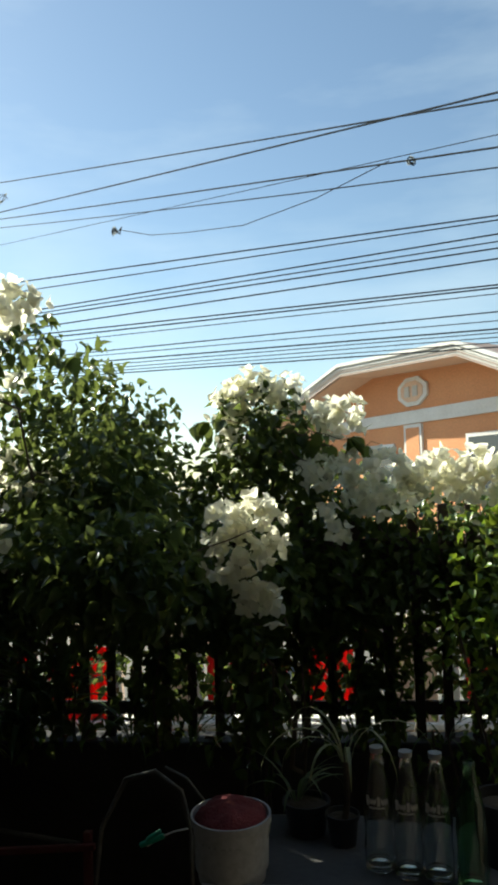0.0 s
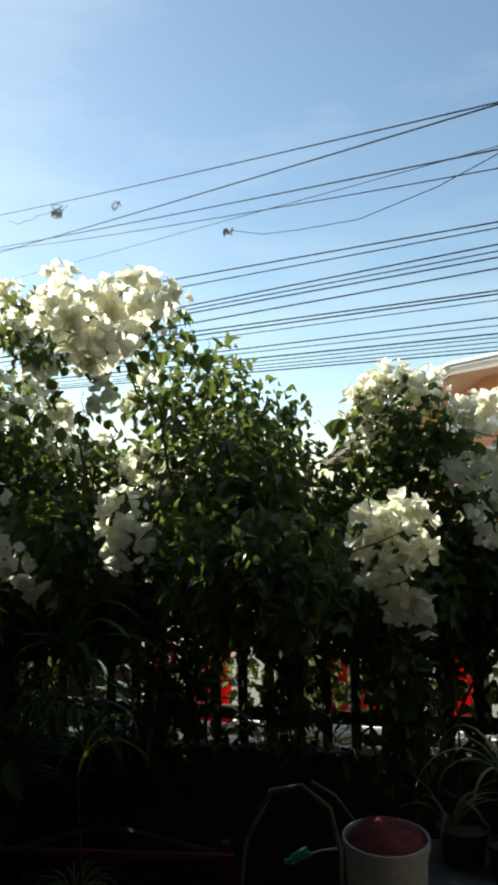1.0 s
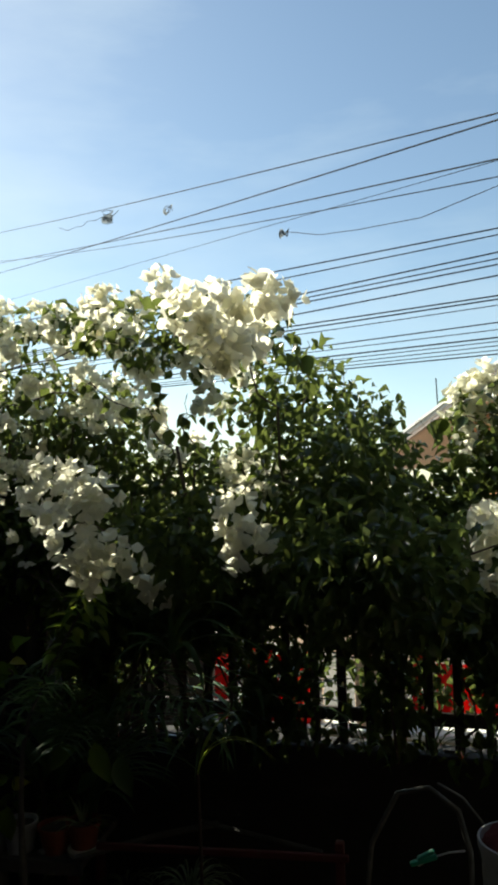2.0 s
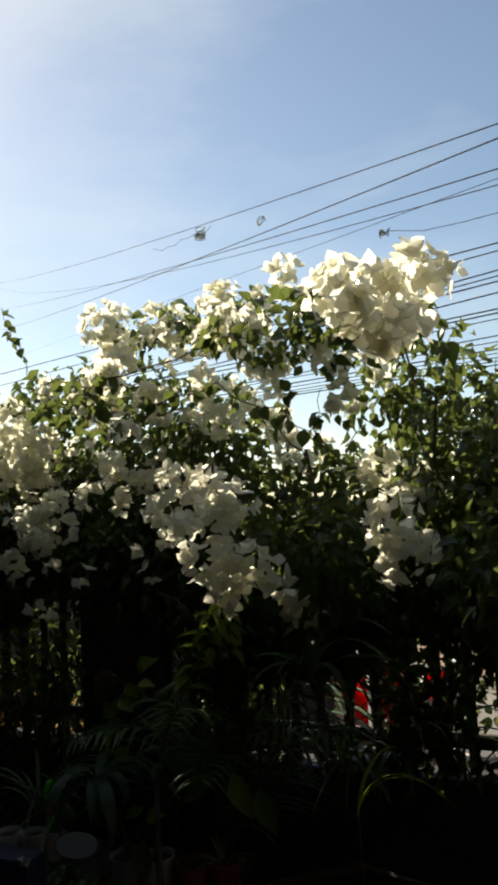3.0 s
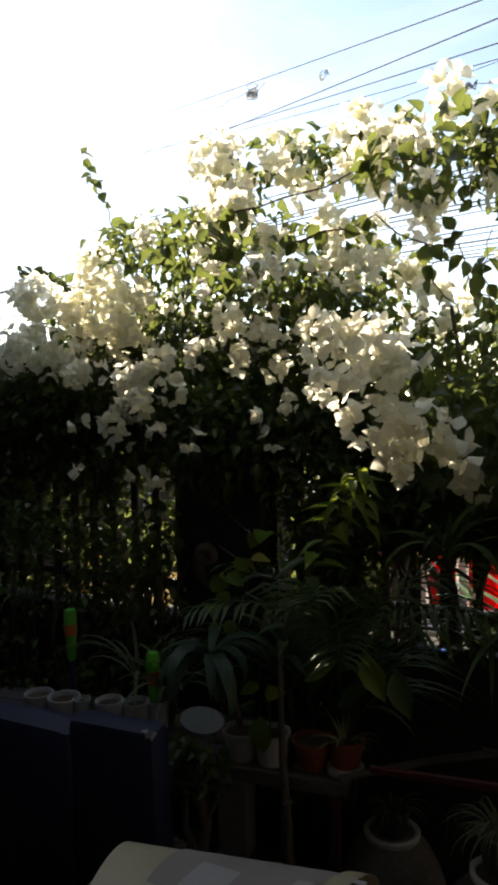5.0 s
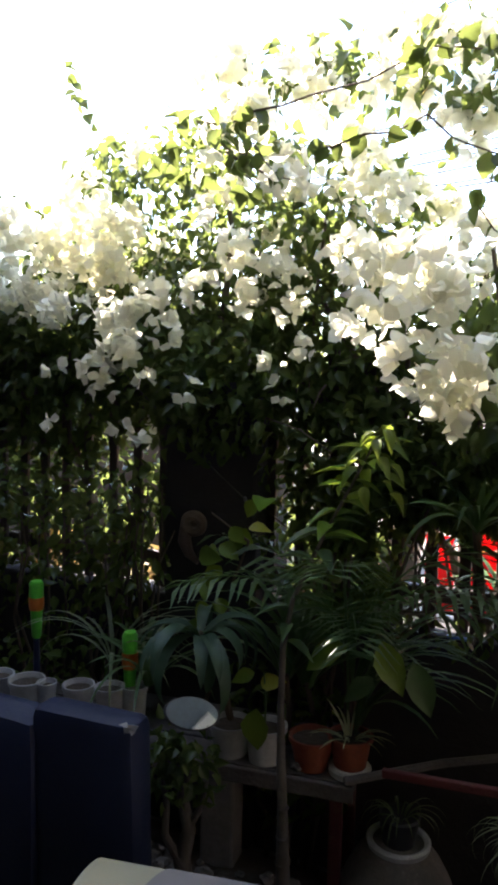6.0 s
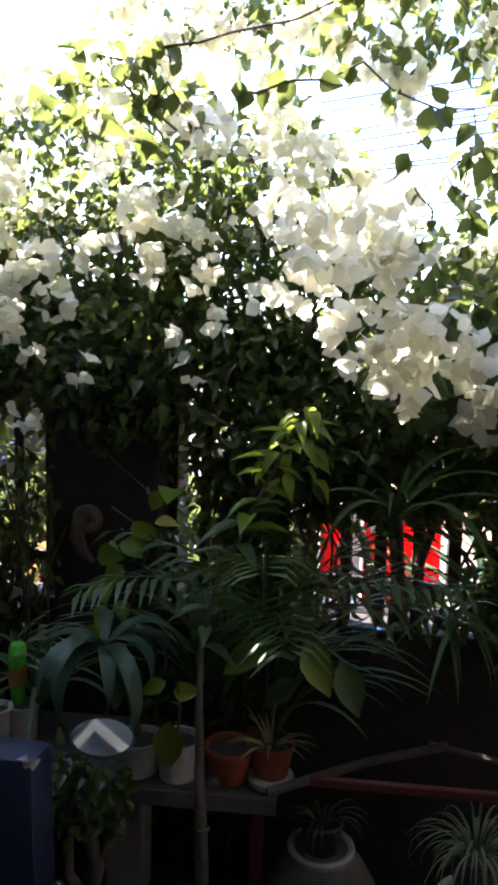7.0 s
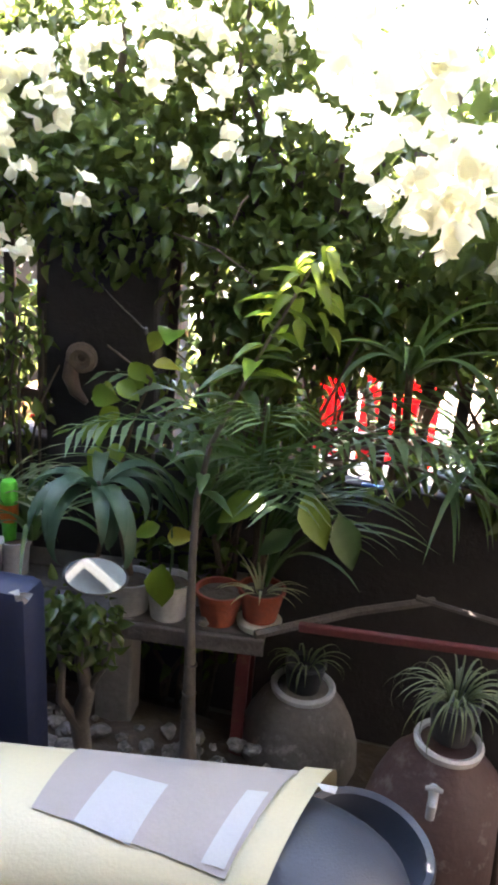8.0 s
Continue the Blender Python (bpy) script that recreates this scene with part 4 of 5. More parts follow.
jar((-1.56, 2.44, 0.0), 0.17, 0.32, M_JAR, "grey stoneware water jar with a white rim")
J2 = jar((-1.205, 2.16, 0.0), 0.175, 0.452, M_JARRED, "brown stoneware water jar with a tap", 0.84)
part("tap", tube(bmesh.new(), [(-0.03, -0.13, 0.435), (-0.032, -0.162, 0.437), (-0.034, -0.176, 0.43), (-0.034, -0.178, 0.402)], [0.011, 0.01, 0.01, 0.009], 12), M_POTGREY, J2, "pale metal tap", True)
part("tap_handle", tube(bmesh.new(), [(-0.05, -0.16, 0.456), (-0.033, -0.16, 0.46), (-0.016, -0.16, 0.456)], [0.004, 0.007, 0.004], 8), M_POTGREY, J2, "pale tap handle", True)


def spider_plant(at, r, n, length, seed, label):
    g = random.Random(seed)
    ob = thing("spider_plant", at, label, "potted plant")
    part("pot", lathe(bmesh.new(), [(r * 0.75, 0), (r, 0.09), (r * 1.05, 0.095), (r * 0.95, 0.1), (r * 0.9, 0.085), (0, 0.085)], 24), M_BLACKPLASTIC, ob, "black plastic pot", True)
    for k in range(n):
        a = g.uniform(0, 6.283)
        bm = blade(bmesh.new(), (0.02 * math.cos(a), 0.02 * math.sin(a), 0.085), (math.cos(a), math.sin(a)), length * g.uniform(0.5, 1.1), g.uniform(0.004, 0.007), g.uniform(2.2, 3.6), g.uniform(0.8, 1.5), 10, 0.2)
        part("leaf", bm, M_STRIPED, ob, smooth=True)
    return ob


spider_plant((-1.56, 2.44, 0.3), 0.055, 24, 0.14, 1, "spider plant in a black pot set in a jar")
spider_plant((-1.205, 2.16, 0.47), 0.055, 70, 0.19, 2, "striped spider plant in a black pot set in a jar")


def strap_plant(at, n, length, width, seed, label, material, spread=1.0, lift=(0.9, 1.45), droop=(1.4, 2.6), name="strap_leaf_plant", foot=None, ways=(0, 6.283)):
    g = random.Random(seed)
    ob = thing(name, at, label, "plant")
    x, y, z = at
    rest = 0.83 if y > 2.6 else 0.52 if x < -1.68 and y > 2.28 else 0.78 if x > -0.5 else 0.0     # low wall, bench, shelf or soil
    if z - rest > 0.1:
        foot = foot or (g.uniform(-0.02, 0.02), g.uniform(-0.02, 0.02), rest - z)
        part("stalk", tube(bmesh.new(), [foot, (foot[0] * 0.6 + 0.01, foot[1] * 0.6, foot[2] * 0.5), (0, 0, 0.01)], [0.011, 0.009, 0.008], 7), M_STEM, ob, "brown bare stalk", True)
    for k in range(n):
        a = g.uniform(*ways)
        bm = blade(bmesh.new(), (0.015 * math.cos(a), 0.015 * math.sin(a), 0.0), (math.cos(a), math.sin(a)), length * g.uniform(0.65, 1.1), width * g.uniform(0.75, 1.15), g.uniform(*droop) * spread, g.uniform(*lift), 9, 0.18)
        part("leaf", bm, material, ob, smooth=True)
    return ob


strap_plant((-1.69, 2.4, 0.62), 14, 0.5, 0.024, 21, "strap-leaved plant growing from the terracotta pot", M_BLADE, 1.0, (1.2, 1.5), (1.3, 2.3), ways=(-0.5, 1.4))
strap_plant((-1.685, 2.36, 0.618), 17, 0.13, 0.008, 22, "small pale striped plant in the terracotta pot", M_PALEBLADE, 1.0, (0.35, 1.2), (0.7, 1.5))
strap_plant((-1.84, 2.45, 0.7), 16, 0.55, 0.03, 23, "tall arching strap-leaved plant on the bench", M_BLADE, 0.9, ways=(-0.6, 3.7))
strap_plant((-2.08, 2.24, 0.88), 15, 0.27, 0.05, 24, "blue-green broad strap-leaved plant on the bench", M_BLUEGREEN, 1.0, (0.2, 0.9), (2.0, 2.9), foot=(0.055, 0.09, -0.26))
arching = thing("strap_leaf_plant", (-1.1, 2.0, 0.0), "tall plant with thin yellow-green leaves arching from a dark stalk", "plant")
part("stalk", tube(bmesh.new(), [(0.03, 0.02, 0), (0.0, 0.0, 0.4), (-0.01, 0, 0.97)], [0.008, 0.006, 0.004], 7), M_FENCE, arching, "dark bare stalk", True)
for way, ln, w, droop, lift in (((1, -0.3), 0.33, 0.012, 2.0, 1.2), ((1, -0.36), 0.34, 0.011, 2.15, 1.28), ((0.3, 0.9), 0.3, 0.012, 2.0, 1.3)):
    part("leaf", blade(bmesh.new(), (-0.01, 0, 0.97), way, ln, w, droop, lift, 12, 0.2), M_LEAF_YOUNG, arching)
strap_plant((-2.5, 2.45, 0.65), 26, 0.4, 0.014, 26, "grassy plant with pale arching leaves in a pot", M_STRIPED)
strap_plant((-1.3, 2.69, 0.835), 22, 0.5, 0.018, 27, "arching grassy plant before the fence", M_BLADE)

# ---- motorcycle ----
bike = thing("motorcycle", pose(-1.70, 1.635, -0.02, 0, 0, 10.5), "parked motorcycle with a patched cream seat cover and blue front sheet", "motorcycle")


def half_roll(x0, x1, w, z, drop, n=14, m=10, grow=0.0, skew=0.0, whole=0.0):
    """A cover that lies over a rounded seat and hangs down at both sides."""
    bm = bmesh.new()
    rows = []
    for i in range(m + 1):
        s = i / m
        x = x0 + (x1 - x0) * s
        ww = w * (1 + grow * s)
        row = []
        for k in range(n + 1):
            a = math.pi * k / n
            y, zz = -ww / 2 * math.cos(a), z + 0.09 * math.sin(a) ** 0.8
            row.append(bm.verts.new((x + skew * max(s, whole) * y, y, zz)))
        row.insert(0, bm.verts.new((x - skew * max(s, whole) * (ww / 2 + 0.04), -ww / 2 - 0.01, z - drop)))
        row.append(bm.verts.new((x + skew * max(s, whole) * ww / 2, ww / 2 + 0.01, z - drop)))
        rows.append(row)
    for a, b in zip(rows, rows[1:]):
        for k in range(len(a) - 1):
            bm.faces.new((a[k], a[k + 1], b[k + 1], b[k]))
    return bm


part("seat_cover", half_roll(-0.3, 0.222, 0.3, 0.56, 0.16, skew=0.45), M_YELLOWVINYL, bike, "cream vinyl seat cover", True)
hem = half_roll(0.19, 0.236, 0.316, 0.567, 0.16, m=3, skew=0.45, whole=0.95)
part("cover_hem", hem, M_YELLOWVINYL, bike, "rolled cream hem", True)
def dome(rx, ry, rz, segs=32, rings=10):
    bm = lathe(bmesh.new(), [(math.cos(math.pi / 2 * k / rings) if k < rings else 0.0, math.sin(math.pi / 2 * k / rings)) for k in range(rings + 1)], segs)
    bmesh.ops.transform(bm, matrix=Matrix.Diagonal((rx, ry, rz, 1)), verts=bm.verts)
    return bm


seat = part("seat", dome(0.262, 0.155, 0.118), M_TAIL, bike, "dark grey padded seat", True)
seat.matrix_basis = pose(0.158, -0.012, 0.523)
tub = part("tail_cowl", lathe(bmesh.new(), [(0.05, -0.16), (0.09, -0.13), (0.115, -0.04), (0.122, 0.01), (0.117, 0.018), (0.106, 0.012), (0.096, -0.03), (0.07, -0.07), (0.0, -0.08)], 36, squash=0.9), M_TAIL, bike, "dark grey rounded tail cowl", True)
tub.matrix_basis = pose(0.345, 0.04, 0.548, 8, 8, 0)


def drape(a, b, c, d, lift, w=0.3, z=0.56, n=12):
    """A four-cornered piece (a, b, c, d in x, y) laid over the rounded seat cover."""
    bm, rows = bmesh.new(), []
    a, b, c, d = (Vector(p) for p in (a, b, c, d))
    for i in range(n + 1):
        row = []
        for k in range(n + 1):
            p = a.lerp(b, i / n).lerp(d.lerp(c, i / n), k / n)
            s = max(-1.0, min(1.0, p.y / (w / 2)))
            row.append(bm.verts.new((p.x, p.y, z + 0.09 * max(0.0, 1 - s * s) ** 0.4 + lift)))
        rows.append(row)
    for p, q in zip(rows, rows[1:]):
        for k in range(n):
            bm.faces.new((p[k], p[k + 1], q[k + 1], q[k]))
    return bm


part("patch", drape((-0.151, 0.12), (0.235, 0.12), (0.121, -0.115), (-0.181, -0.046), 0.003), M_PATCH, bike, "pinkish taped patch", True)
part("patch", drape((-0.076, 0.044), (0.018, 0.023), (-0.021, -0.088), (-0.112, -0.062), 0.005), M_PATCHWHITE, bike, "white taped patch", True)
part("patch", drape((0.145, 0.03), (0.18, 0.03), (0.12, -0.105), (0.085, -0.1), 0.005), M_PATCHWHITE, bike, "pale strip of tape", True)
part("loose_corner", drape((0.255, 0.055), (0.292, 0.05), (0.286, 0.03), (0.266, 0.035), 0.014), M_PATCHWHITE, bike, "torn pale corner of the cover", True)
part("body", boxed((-0.05, 0, 0.4), (0.7, 0.22, 0.3), 0.05), M_BLACKPLASTIC, bike, "black engine body")
for x in (-0.5, 0.4):
    w = part("wheel", lathe(bmesh.new(), [(0.14, -0.035), (0.2, -0.045), (0.22, 0), (0.2, 0.045), (0.14, 0.035), (0.14, -0.035)], 36), M_BLACKPLASTIC, bike, "black tyre")
    w.matrix_basis = pose(x, 0, 0.24, 90, 0, 0)
sheet_part = part("front_sheet", boxed((0, 0, 0), (0.3, 0.1, 0.775), 0.03), M_BLUE, bike, "dark blue vinyl front sheet", True)
sheet_part.matrix_basis = bike.matrix_world.inverted() @ pose(-2.207, 1.935, 0.3875, 0, -1.5, 0)
hump = part("front_hump", boxed((0, 0, 0), (0.42, 0.15, 0.75), 0.07), M_BLUE, bike, "dark blue rounded front cover", True)
hump.matrix_basis = bike.matrix_world.inverted() @ pose(-2.54, 1.93, 0.375)
rag_bm = bmesh.new()
rag_rows = [[rag_bm.verts.new((0.02 * math.cos(a) * r * (1 + 0.35 * math.sin(3 * a)), -0.008 * r * math.sin(5 * a + r) - 0.004, 0.016 * math.sin(a) * r * (1 + 0.3 * math.cos(2 * a)))) for a in (0.5236 * k for k in range(12))] for r in (0.25, 0.6, 1.0)]
rag_bm.faces.new(rag_rows[0])
for p, q in zip(rag_rows, rag_rows[1:]):
    for k in range(12):
        rag_bm.faces.new((p[k], p[(k + 1) % 12], q[(k + 1) % 12], q[k]))
bike_sticker = part("sticker", rag_bm, M_PATCHWHITE, sheet_part, "torn white sticker", True)
bike_sticker.matrix_basis = pose(0.15, -0.056, 0.39)
mirror = part("mirror", lathe(bmesh.new(), [(0.0, -0.022), (0.046, -0.018), (0.064, -0.004), (0.066, 0.0), (0.063, 0.002), (0.06, 0.0)], 36, squash=0.62), M_BLACKPLASTIC, bike, "oval black mirror shell", True)
mirror.matrix_basis = bike.matrix_world.inverted() @ look((-1.958, 1.971, 0.80), (-1.307, 0.902, 2.188)) @ pose(0, 0, 0, 0, 180, 0) @ pose(0, 0, 0, 0, 0, -10)
part("mirror_glass", lathe(bmesh.new(), [(0.0, 0.003), (0.061, 0.003), (0.061, 0.0)], 36, squash=0.62), M_MIRROR, mirror, "reflecting mirror glass")

# ---- shelf with bucket and bottles ----
shelf = thing("shelf", (0.1, 1.95, 0), "grey shelf board on thin legs before the fence", "shelf")
part("board", boxed((0.265, 0.06, 0.765), (1.37, 0.44, 0.03), 0.005), M_SHELF, shelf)
part("edge_rail", tube(bmesh.new(), [(-0.42, -0.15, 0.792), (0.95, -0.15, 0.792)], 0.009, 8), M_RIM, shelf, "pale metal edge rail")
for x, y in ((-0.38, -0.12), (0.9, -0.12), (-0.38, 0.24), (0.9, 0.24)):
    part("leg", boxed((x, y, 0.375), (0.035, 0.035, 0.75), 0.004), M_FENCE, shelf)

bucket = thing("bucket", (-0.255, 1.88, 0.78), "white plastic bucket with a dark red cloth inside", "bucket")
part("body", lathe(bmesh.new(), [(0.085, 0), (0.096, 0.135), (0.103, 0.137), (0.103, 0.155), (0.097, 0.155), (0.093, 0.03), (0, 0.03)], 32), M_POTWHITE, bucket, smooth=True)


def bottle(at, label, material):
    ob = thing("bottle", at, label, "bottle", "bottles on the shelf")
    part("glass", lathe(bmesh.new(), [(0.0, 0.006), (0.03, 0.0), (0.037, 0.006), (0.039, 0.05), (0.035, 0.09), (0.038, 0.14), (0.034, 0.19), (0.02, 0.25), (0.0145, 0.285), (0.0165, 0.29), (0.0165, 0.3), (0.013, 0.302), (0.011, 0.285), (0.017, 0.25), (0.031, 0.19), (0.034, 0.1), (0.034, 0.02), (0.0, 0.016)], 28), material, ob, smooth=True)
    return ob


for x, y in ((0.12, 1.93), (0.19, 1.9), (0.262, 1.89)):
    bottle((x, y, 0.781), "empty clear glass soft drink bottle on the shelf", M_BOTTLE)
bottle((0.335, 1.84, 0.781), "empty green glass bottle on the shelf", M_BOTTLEGREEN)


# ---- understory along the fence ----
def shrub(at, label, blobs, seed, density=6.0, size=(0.03, 0.06), material=None, stems=5):
    rng = np.random.default_rng(seed)
    ob = thing("shrub", at, label, "shrub", "shrubs behind the fence" if at[1] > 3 else "shrubs before the fence")
    base = Vector(at)
    for k in range(stems):
        x, y, z = blobs[k % len(blobs)][:3]
        pts = wander((at[0] + rng.normal(0, 0.03), at[1] + rng.normal(0, 0.02), at[2]), (x + rng.normal(0, 0.08), y, z + 0.1), rng, 6, 0.02)
        part("stem", tube(bmesh.new(), [p - base for p in pts], [0.009 - 0.001 * i for i in range(7)], 6), M_STEM, ob, smooth=True)
    crown(ob, blobs, rng, density, size, material)
    return ob


for k, x in enumerate((-4.2, -3.7, -3.2, -2.75, -1.95, -1.6, -1.25, -0.85, -0.45, -0.05, 0.35, 0.75, 1.15)):
    top = 0.04 * math.sin(k * 2.3) + (0.05 if x < -0.6 else 0.0)
    if -1.65 < x < 0.2:
        shrub((x, 2.71, 0.83), "low dark green growth on top of the low wall", [(x + 0.1, 2.64, 0.86 + top * 0.5, 0.22, 0.06, 0.06)], 40 + k, 10.0, stems=2)
    else:
        shrub((x, 2.5, 0.0), "leafy dark green shrub at the foot of the fence", [(x, 2.52, 0.5, 0.27, 0.13, 0.28), (x + 0.1, 2.6, 0.84 + top, 0.24, 0.06, 0.1)], 40 + k, 6.0)
for k, x in enumerate((-4.3, -3.95, -3.6, -3.25, -2.9, -2.62)):
    shrub((x, 2.55, 0.0), "tangled leafy shrub growing up the fence", [(x, 2.58, 0.98, 0.24, 0.1, 0.34)], 60 + k, 4.5 if x < -2.8 else 7.0)
shrub((-2.5, 2.55, 0.0), "leafy climber growing up the fence beside the pillar", [(-2.5, 2.6, 1.12, 0.1, 0.07, 0.3)], 73, 7.0)
shrub((-1.88, 2.55, 0.0), "leafy climber growing up the fence beside the pillar", [(-1.83, 2.6, 0.95, 0.14, 0.1, 0.3), (-1.75, 2.62, 1.3, 0.2, 0.1, 0.15)], 70, 4.0)
shrub((0.72, 2.2, 0.0), "leafy green shrub with small round leaves beside the shelf", [(0.72, 2.2, 1.35, 0.26, 0.2, 0.28), (0.78, 2.2, 0.95, 0.3, 0.2, 0.35), (0.6, 2.25, 1.6, 0.2, 0.15, 0.12), (0.45, 2.25, 1.35, 0.15, 0.12, 0.22), (0.5, 2.25, 1.05, 0.13, 0.1, 0.28)], 71, 8.0, (0.024, 0.04), M_BROAD)

shrub((-0.22, 2.26, 0.0), "dark leafy shrub below a hanging white flower head", [(-0.22, 2.24, 1.12, 0.1, 0.07, 0.26)], 74, 20.0)

for k in range(5):
    x = -2.25 - 0.52 * k
    shrub((x, 3.15, 0.0), "dry grassy shrub behind the fence", [(x, 3.15, 0.55, 0.26, 0.12, 0.36)], 80 + k, 6.0, (0.05, 0.09), M_DRYGRASS if k % 3 else None)

# climbing plant on the pillar
climber = thing("climbing_plant", (-2.2, 2.5, 0.52), "climbing plant with yellow-green heart-shaped leaves against the pillar", "plant")
g = random.Random(8)
part("stem", tube(bmesh.new(), [(0.0, 0, 0), (0.05, 0.02, 0.25), (0.1, 0.0, 0.45), (0.16, -0.03, 0.58), (0.05, -0.06, 0.66)], [0.008, 0.007, 0.006, 0.005, 0.003], 6), M_STEM, climber, "", True)
rng = np.random.default_rng(81)
P = np.array([(-2.2 + 0.05 * rng.normal(), 2.46 + 0.03 * rng.normal(), 0.86 + 0.028 * k + 0.03 * rng.normal()) for k in range(14)])
P[:, 0] += np.linspace(-0.04, 0.16, 14)
leaf_object("foliage", P, rng.normal(size=(14, 3)) * 0.5 + (0.2, -0.3, -0.6), rng.normal(size=(14, 3)) * 0.4 + (0, -0.8, 0.5), rng.uniform(0.06, 0.1, 14), 0.75, M_BROAD, climber, "yellow-green heart-shaped leaves", kind="stuff")
leaf_object("leaf", [(-2.02, 2.42, 1.15)], [(0.9, 0, 0.05)], [(0, -0.5, 0.8)], [0.07], 0.6, M_YELLOW, climber, "bright yellow leaf")

# ---- planting bed and stones under the bench ----
def mound(x0, x1, y0, y1, h, seed):
    bm, n, m = bmesh.new(), 26, 12
    vs = [[bm.verts.new((x0 + (x1 - x0) * i / n, y0 + (y1 - y0) * j / m, h * max(0.0, math.sin(math.pi * i / n) * math.sin(math.pi * j / m)) ** 0.4 + 0.02 * noise.noise((i * 0.5, j * 0.5, seed)))) for i in range(n + 1)] for j in range(m + 1)]
    for j in range(m):
        for i in range(n):
            bm.faces.new((vs[j][i], vs[j][i + 1], vs[j + 1][i + 1], vs[j + 1][i]))
    return bm


tagged(bm_object("planting_bed", mound(-2.6, -1.5, 1.95, 2.55, 0.2, 3), M_SOIL, smooth=True), "raised dark soil bed under the plant bench", "soil", "", "structure")


def stone(at, r, seed):
    bm = bmesh.new()
    bmesh.ops.create_icosphere(bm, subdivisions=3, radius=1.0)
    for v in bm.verts:
        v.co *= 1 + 0.4 * noise.noise(v.co * 1.3 + Vector((seed, 0, 0))) + 0.12 * noise.noise(v.co * 3.7 + Vector((0, seed, 0)))
        v.co = Vector((v.co.x * r, v.co.y * r * 0.8, v.co.z * r * 0.6))
    ob = bm_object("stone", bm, M_STONE)
    ob.matrix_world = pose(*at, 0, 0, seed * 57)
    return tagged(ob, "pale rough garden stone lying on the soil bed", "stone", "stones on the bed")


g = random.Random(4)
for k in range(84):
    x = g.choice((-1.85, -2.12, -1.72, -2.2)) + g.uniform(-0.16, 0.16)
    stone((x, g.uniform(2.06, 2.3), 0.2 + g.uniform(-0.01, 0.02)), g.uniform(0.009, 0.029), k + 1)


stone((-1.82, 2.312, 0.535), 0.017, 41)


def lance_leaves(name, stalk, n, size, seed, material, parent, label="", ratio=0.3, span=0.6):
    """Long leaves set along a stalk given in the world."""
    r = np.random.default_rng(seed)
    stalk = np.array(stalk, float)
    s = (1 - span) + span * np.linspace(0, 1, n)
    i = np.minimum((s * (len(stalk) - 1)).astype(int), len(stalk) - 2)
    f = s * (len(stalk) - 1) - i
    P = stalk[i] * (1 - f)[:, None] + stalk[i + 1] * f[:, None]
    a = np.arange(n) * 2.4 + r.normal(0, 0.3, n)
    T = np.stack([np.cos(a), np.sin(a), r.uniform(-0.25, 0.5, n)], 1)
    N = np.stack([-np.cos(a) * 0.3, -np.sin(a) * 0.3, np.ones(n)], 1)
    return leaf_object(name, P, T, N, r.uniform(size * 0.7, size * 1.15, n), ratio, material, parent, label, 0.12, 0.35, "stuff")


# slender trunk that rises in front of the bench
sapling = thing("sapling", (-1.83, 2.12, 0.2), "young tree with a ringed grey trunk and bright green leaves", "tree")
def at_sapling(*p):
    return Vector(p) - Vector((-1.83, 2.12, 0.2))
part("trunk", tube(bmesh.new(), [at_sapling(-1.8, 2.2, 0.15), at_sapling(-1.806, 2.2, 0.25), at_sapling(-1.81, 2.2, 0.36), at_sapling(-1.813, 2.2, 0.47), at_sapling(-1.82, 2.2, 0.6), at_sapling(-1.824, 2.2, 0.75), at_sapling(-1.826, 2.21, 0.9), at_sapling(-1.81, 2.23, 1.02), at_sapling(-1.74, 2.28, 1.2), at_sapling(-1.64, 2.34, 1.42)],
     [0.03, 0.021, 0.017, 0.014, 0.012, 0.009, 0.008, 0.006, 0.005, 0.003], 10), M_TRUNK, sapling, "", True)
for z, r in ((0.33, 0.018), (0.4, 0.0165), (0.48, 0.0145)):
    part("ring", lathe(bmesh.new(), [(r, 0), (r + 0.002, 0.003), (r, 0.007)], 16, at_sapling(-1.811, 2.2, z)), M_TRUNK, sapling)
lance_leaves("foliage", [(-1.826, 2.2, 0.85), (-1.81, 2.23, 1.02), (-1.73, 2.29, 1.22), (-1.63, 2.34, 1.44)], 15, 0.115, 5, M_BROAD, sapling, "bright green pointed leaves", 0.42, 0.4)
lance_leaves("foliage", [(-1.826, 2.2, 0.85), (-1.81, 2.23, 1.02), (-1.73, 2.29, 1.22)], 14, 0.12, 15, M_BLADE, sapling, "dark green pointed leaves", 0.36, 0.8)
r = np.random.default_rng(6)
f = np.linspace(0, 1, 20)
side = np.arange(20) * 2.4
out = np.stack([np.cos(side), np.sin(side) * 0.6, np.zeros(20)], 1)
P = np.array((-1.66, 2.31, 1.3)) + f[:, None] * (0.05, 0.0, 0.17) + out * (0.06 * (1.15 - f))[:, None]
leaf_object("foliage", P, out * 0.9 + (0, 0, -0.4) + r.normal(0, 0.15, (20, 3)), out * 0.5 + (0, -0.4, 0.8), r.uniform(0.045, 0.072, 20), 0.46, M_LEAF_YOUNG, sapling, "fresh lime green drooping shoot leaves", 0.2, 0.5, "stuff")

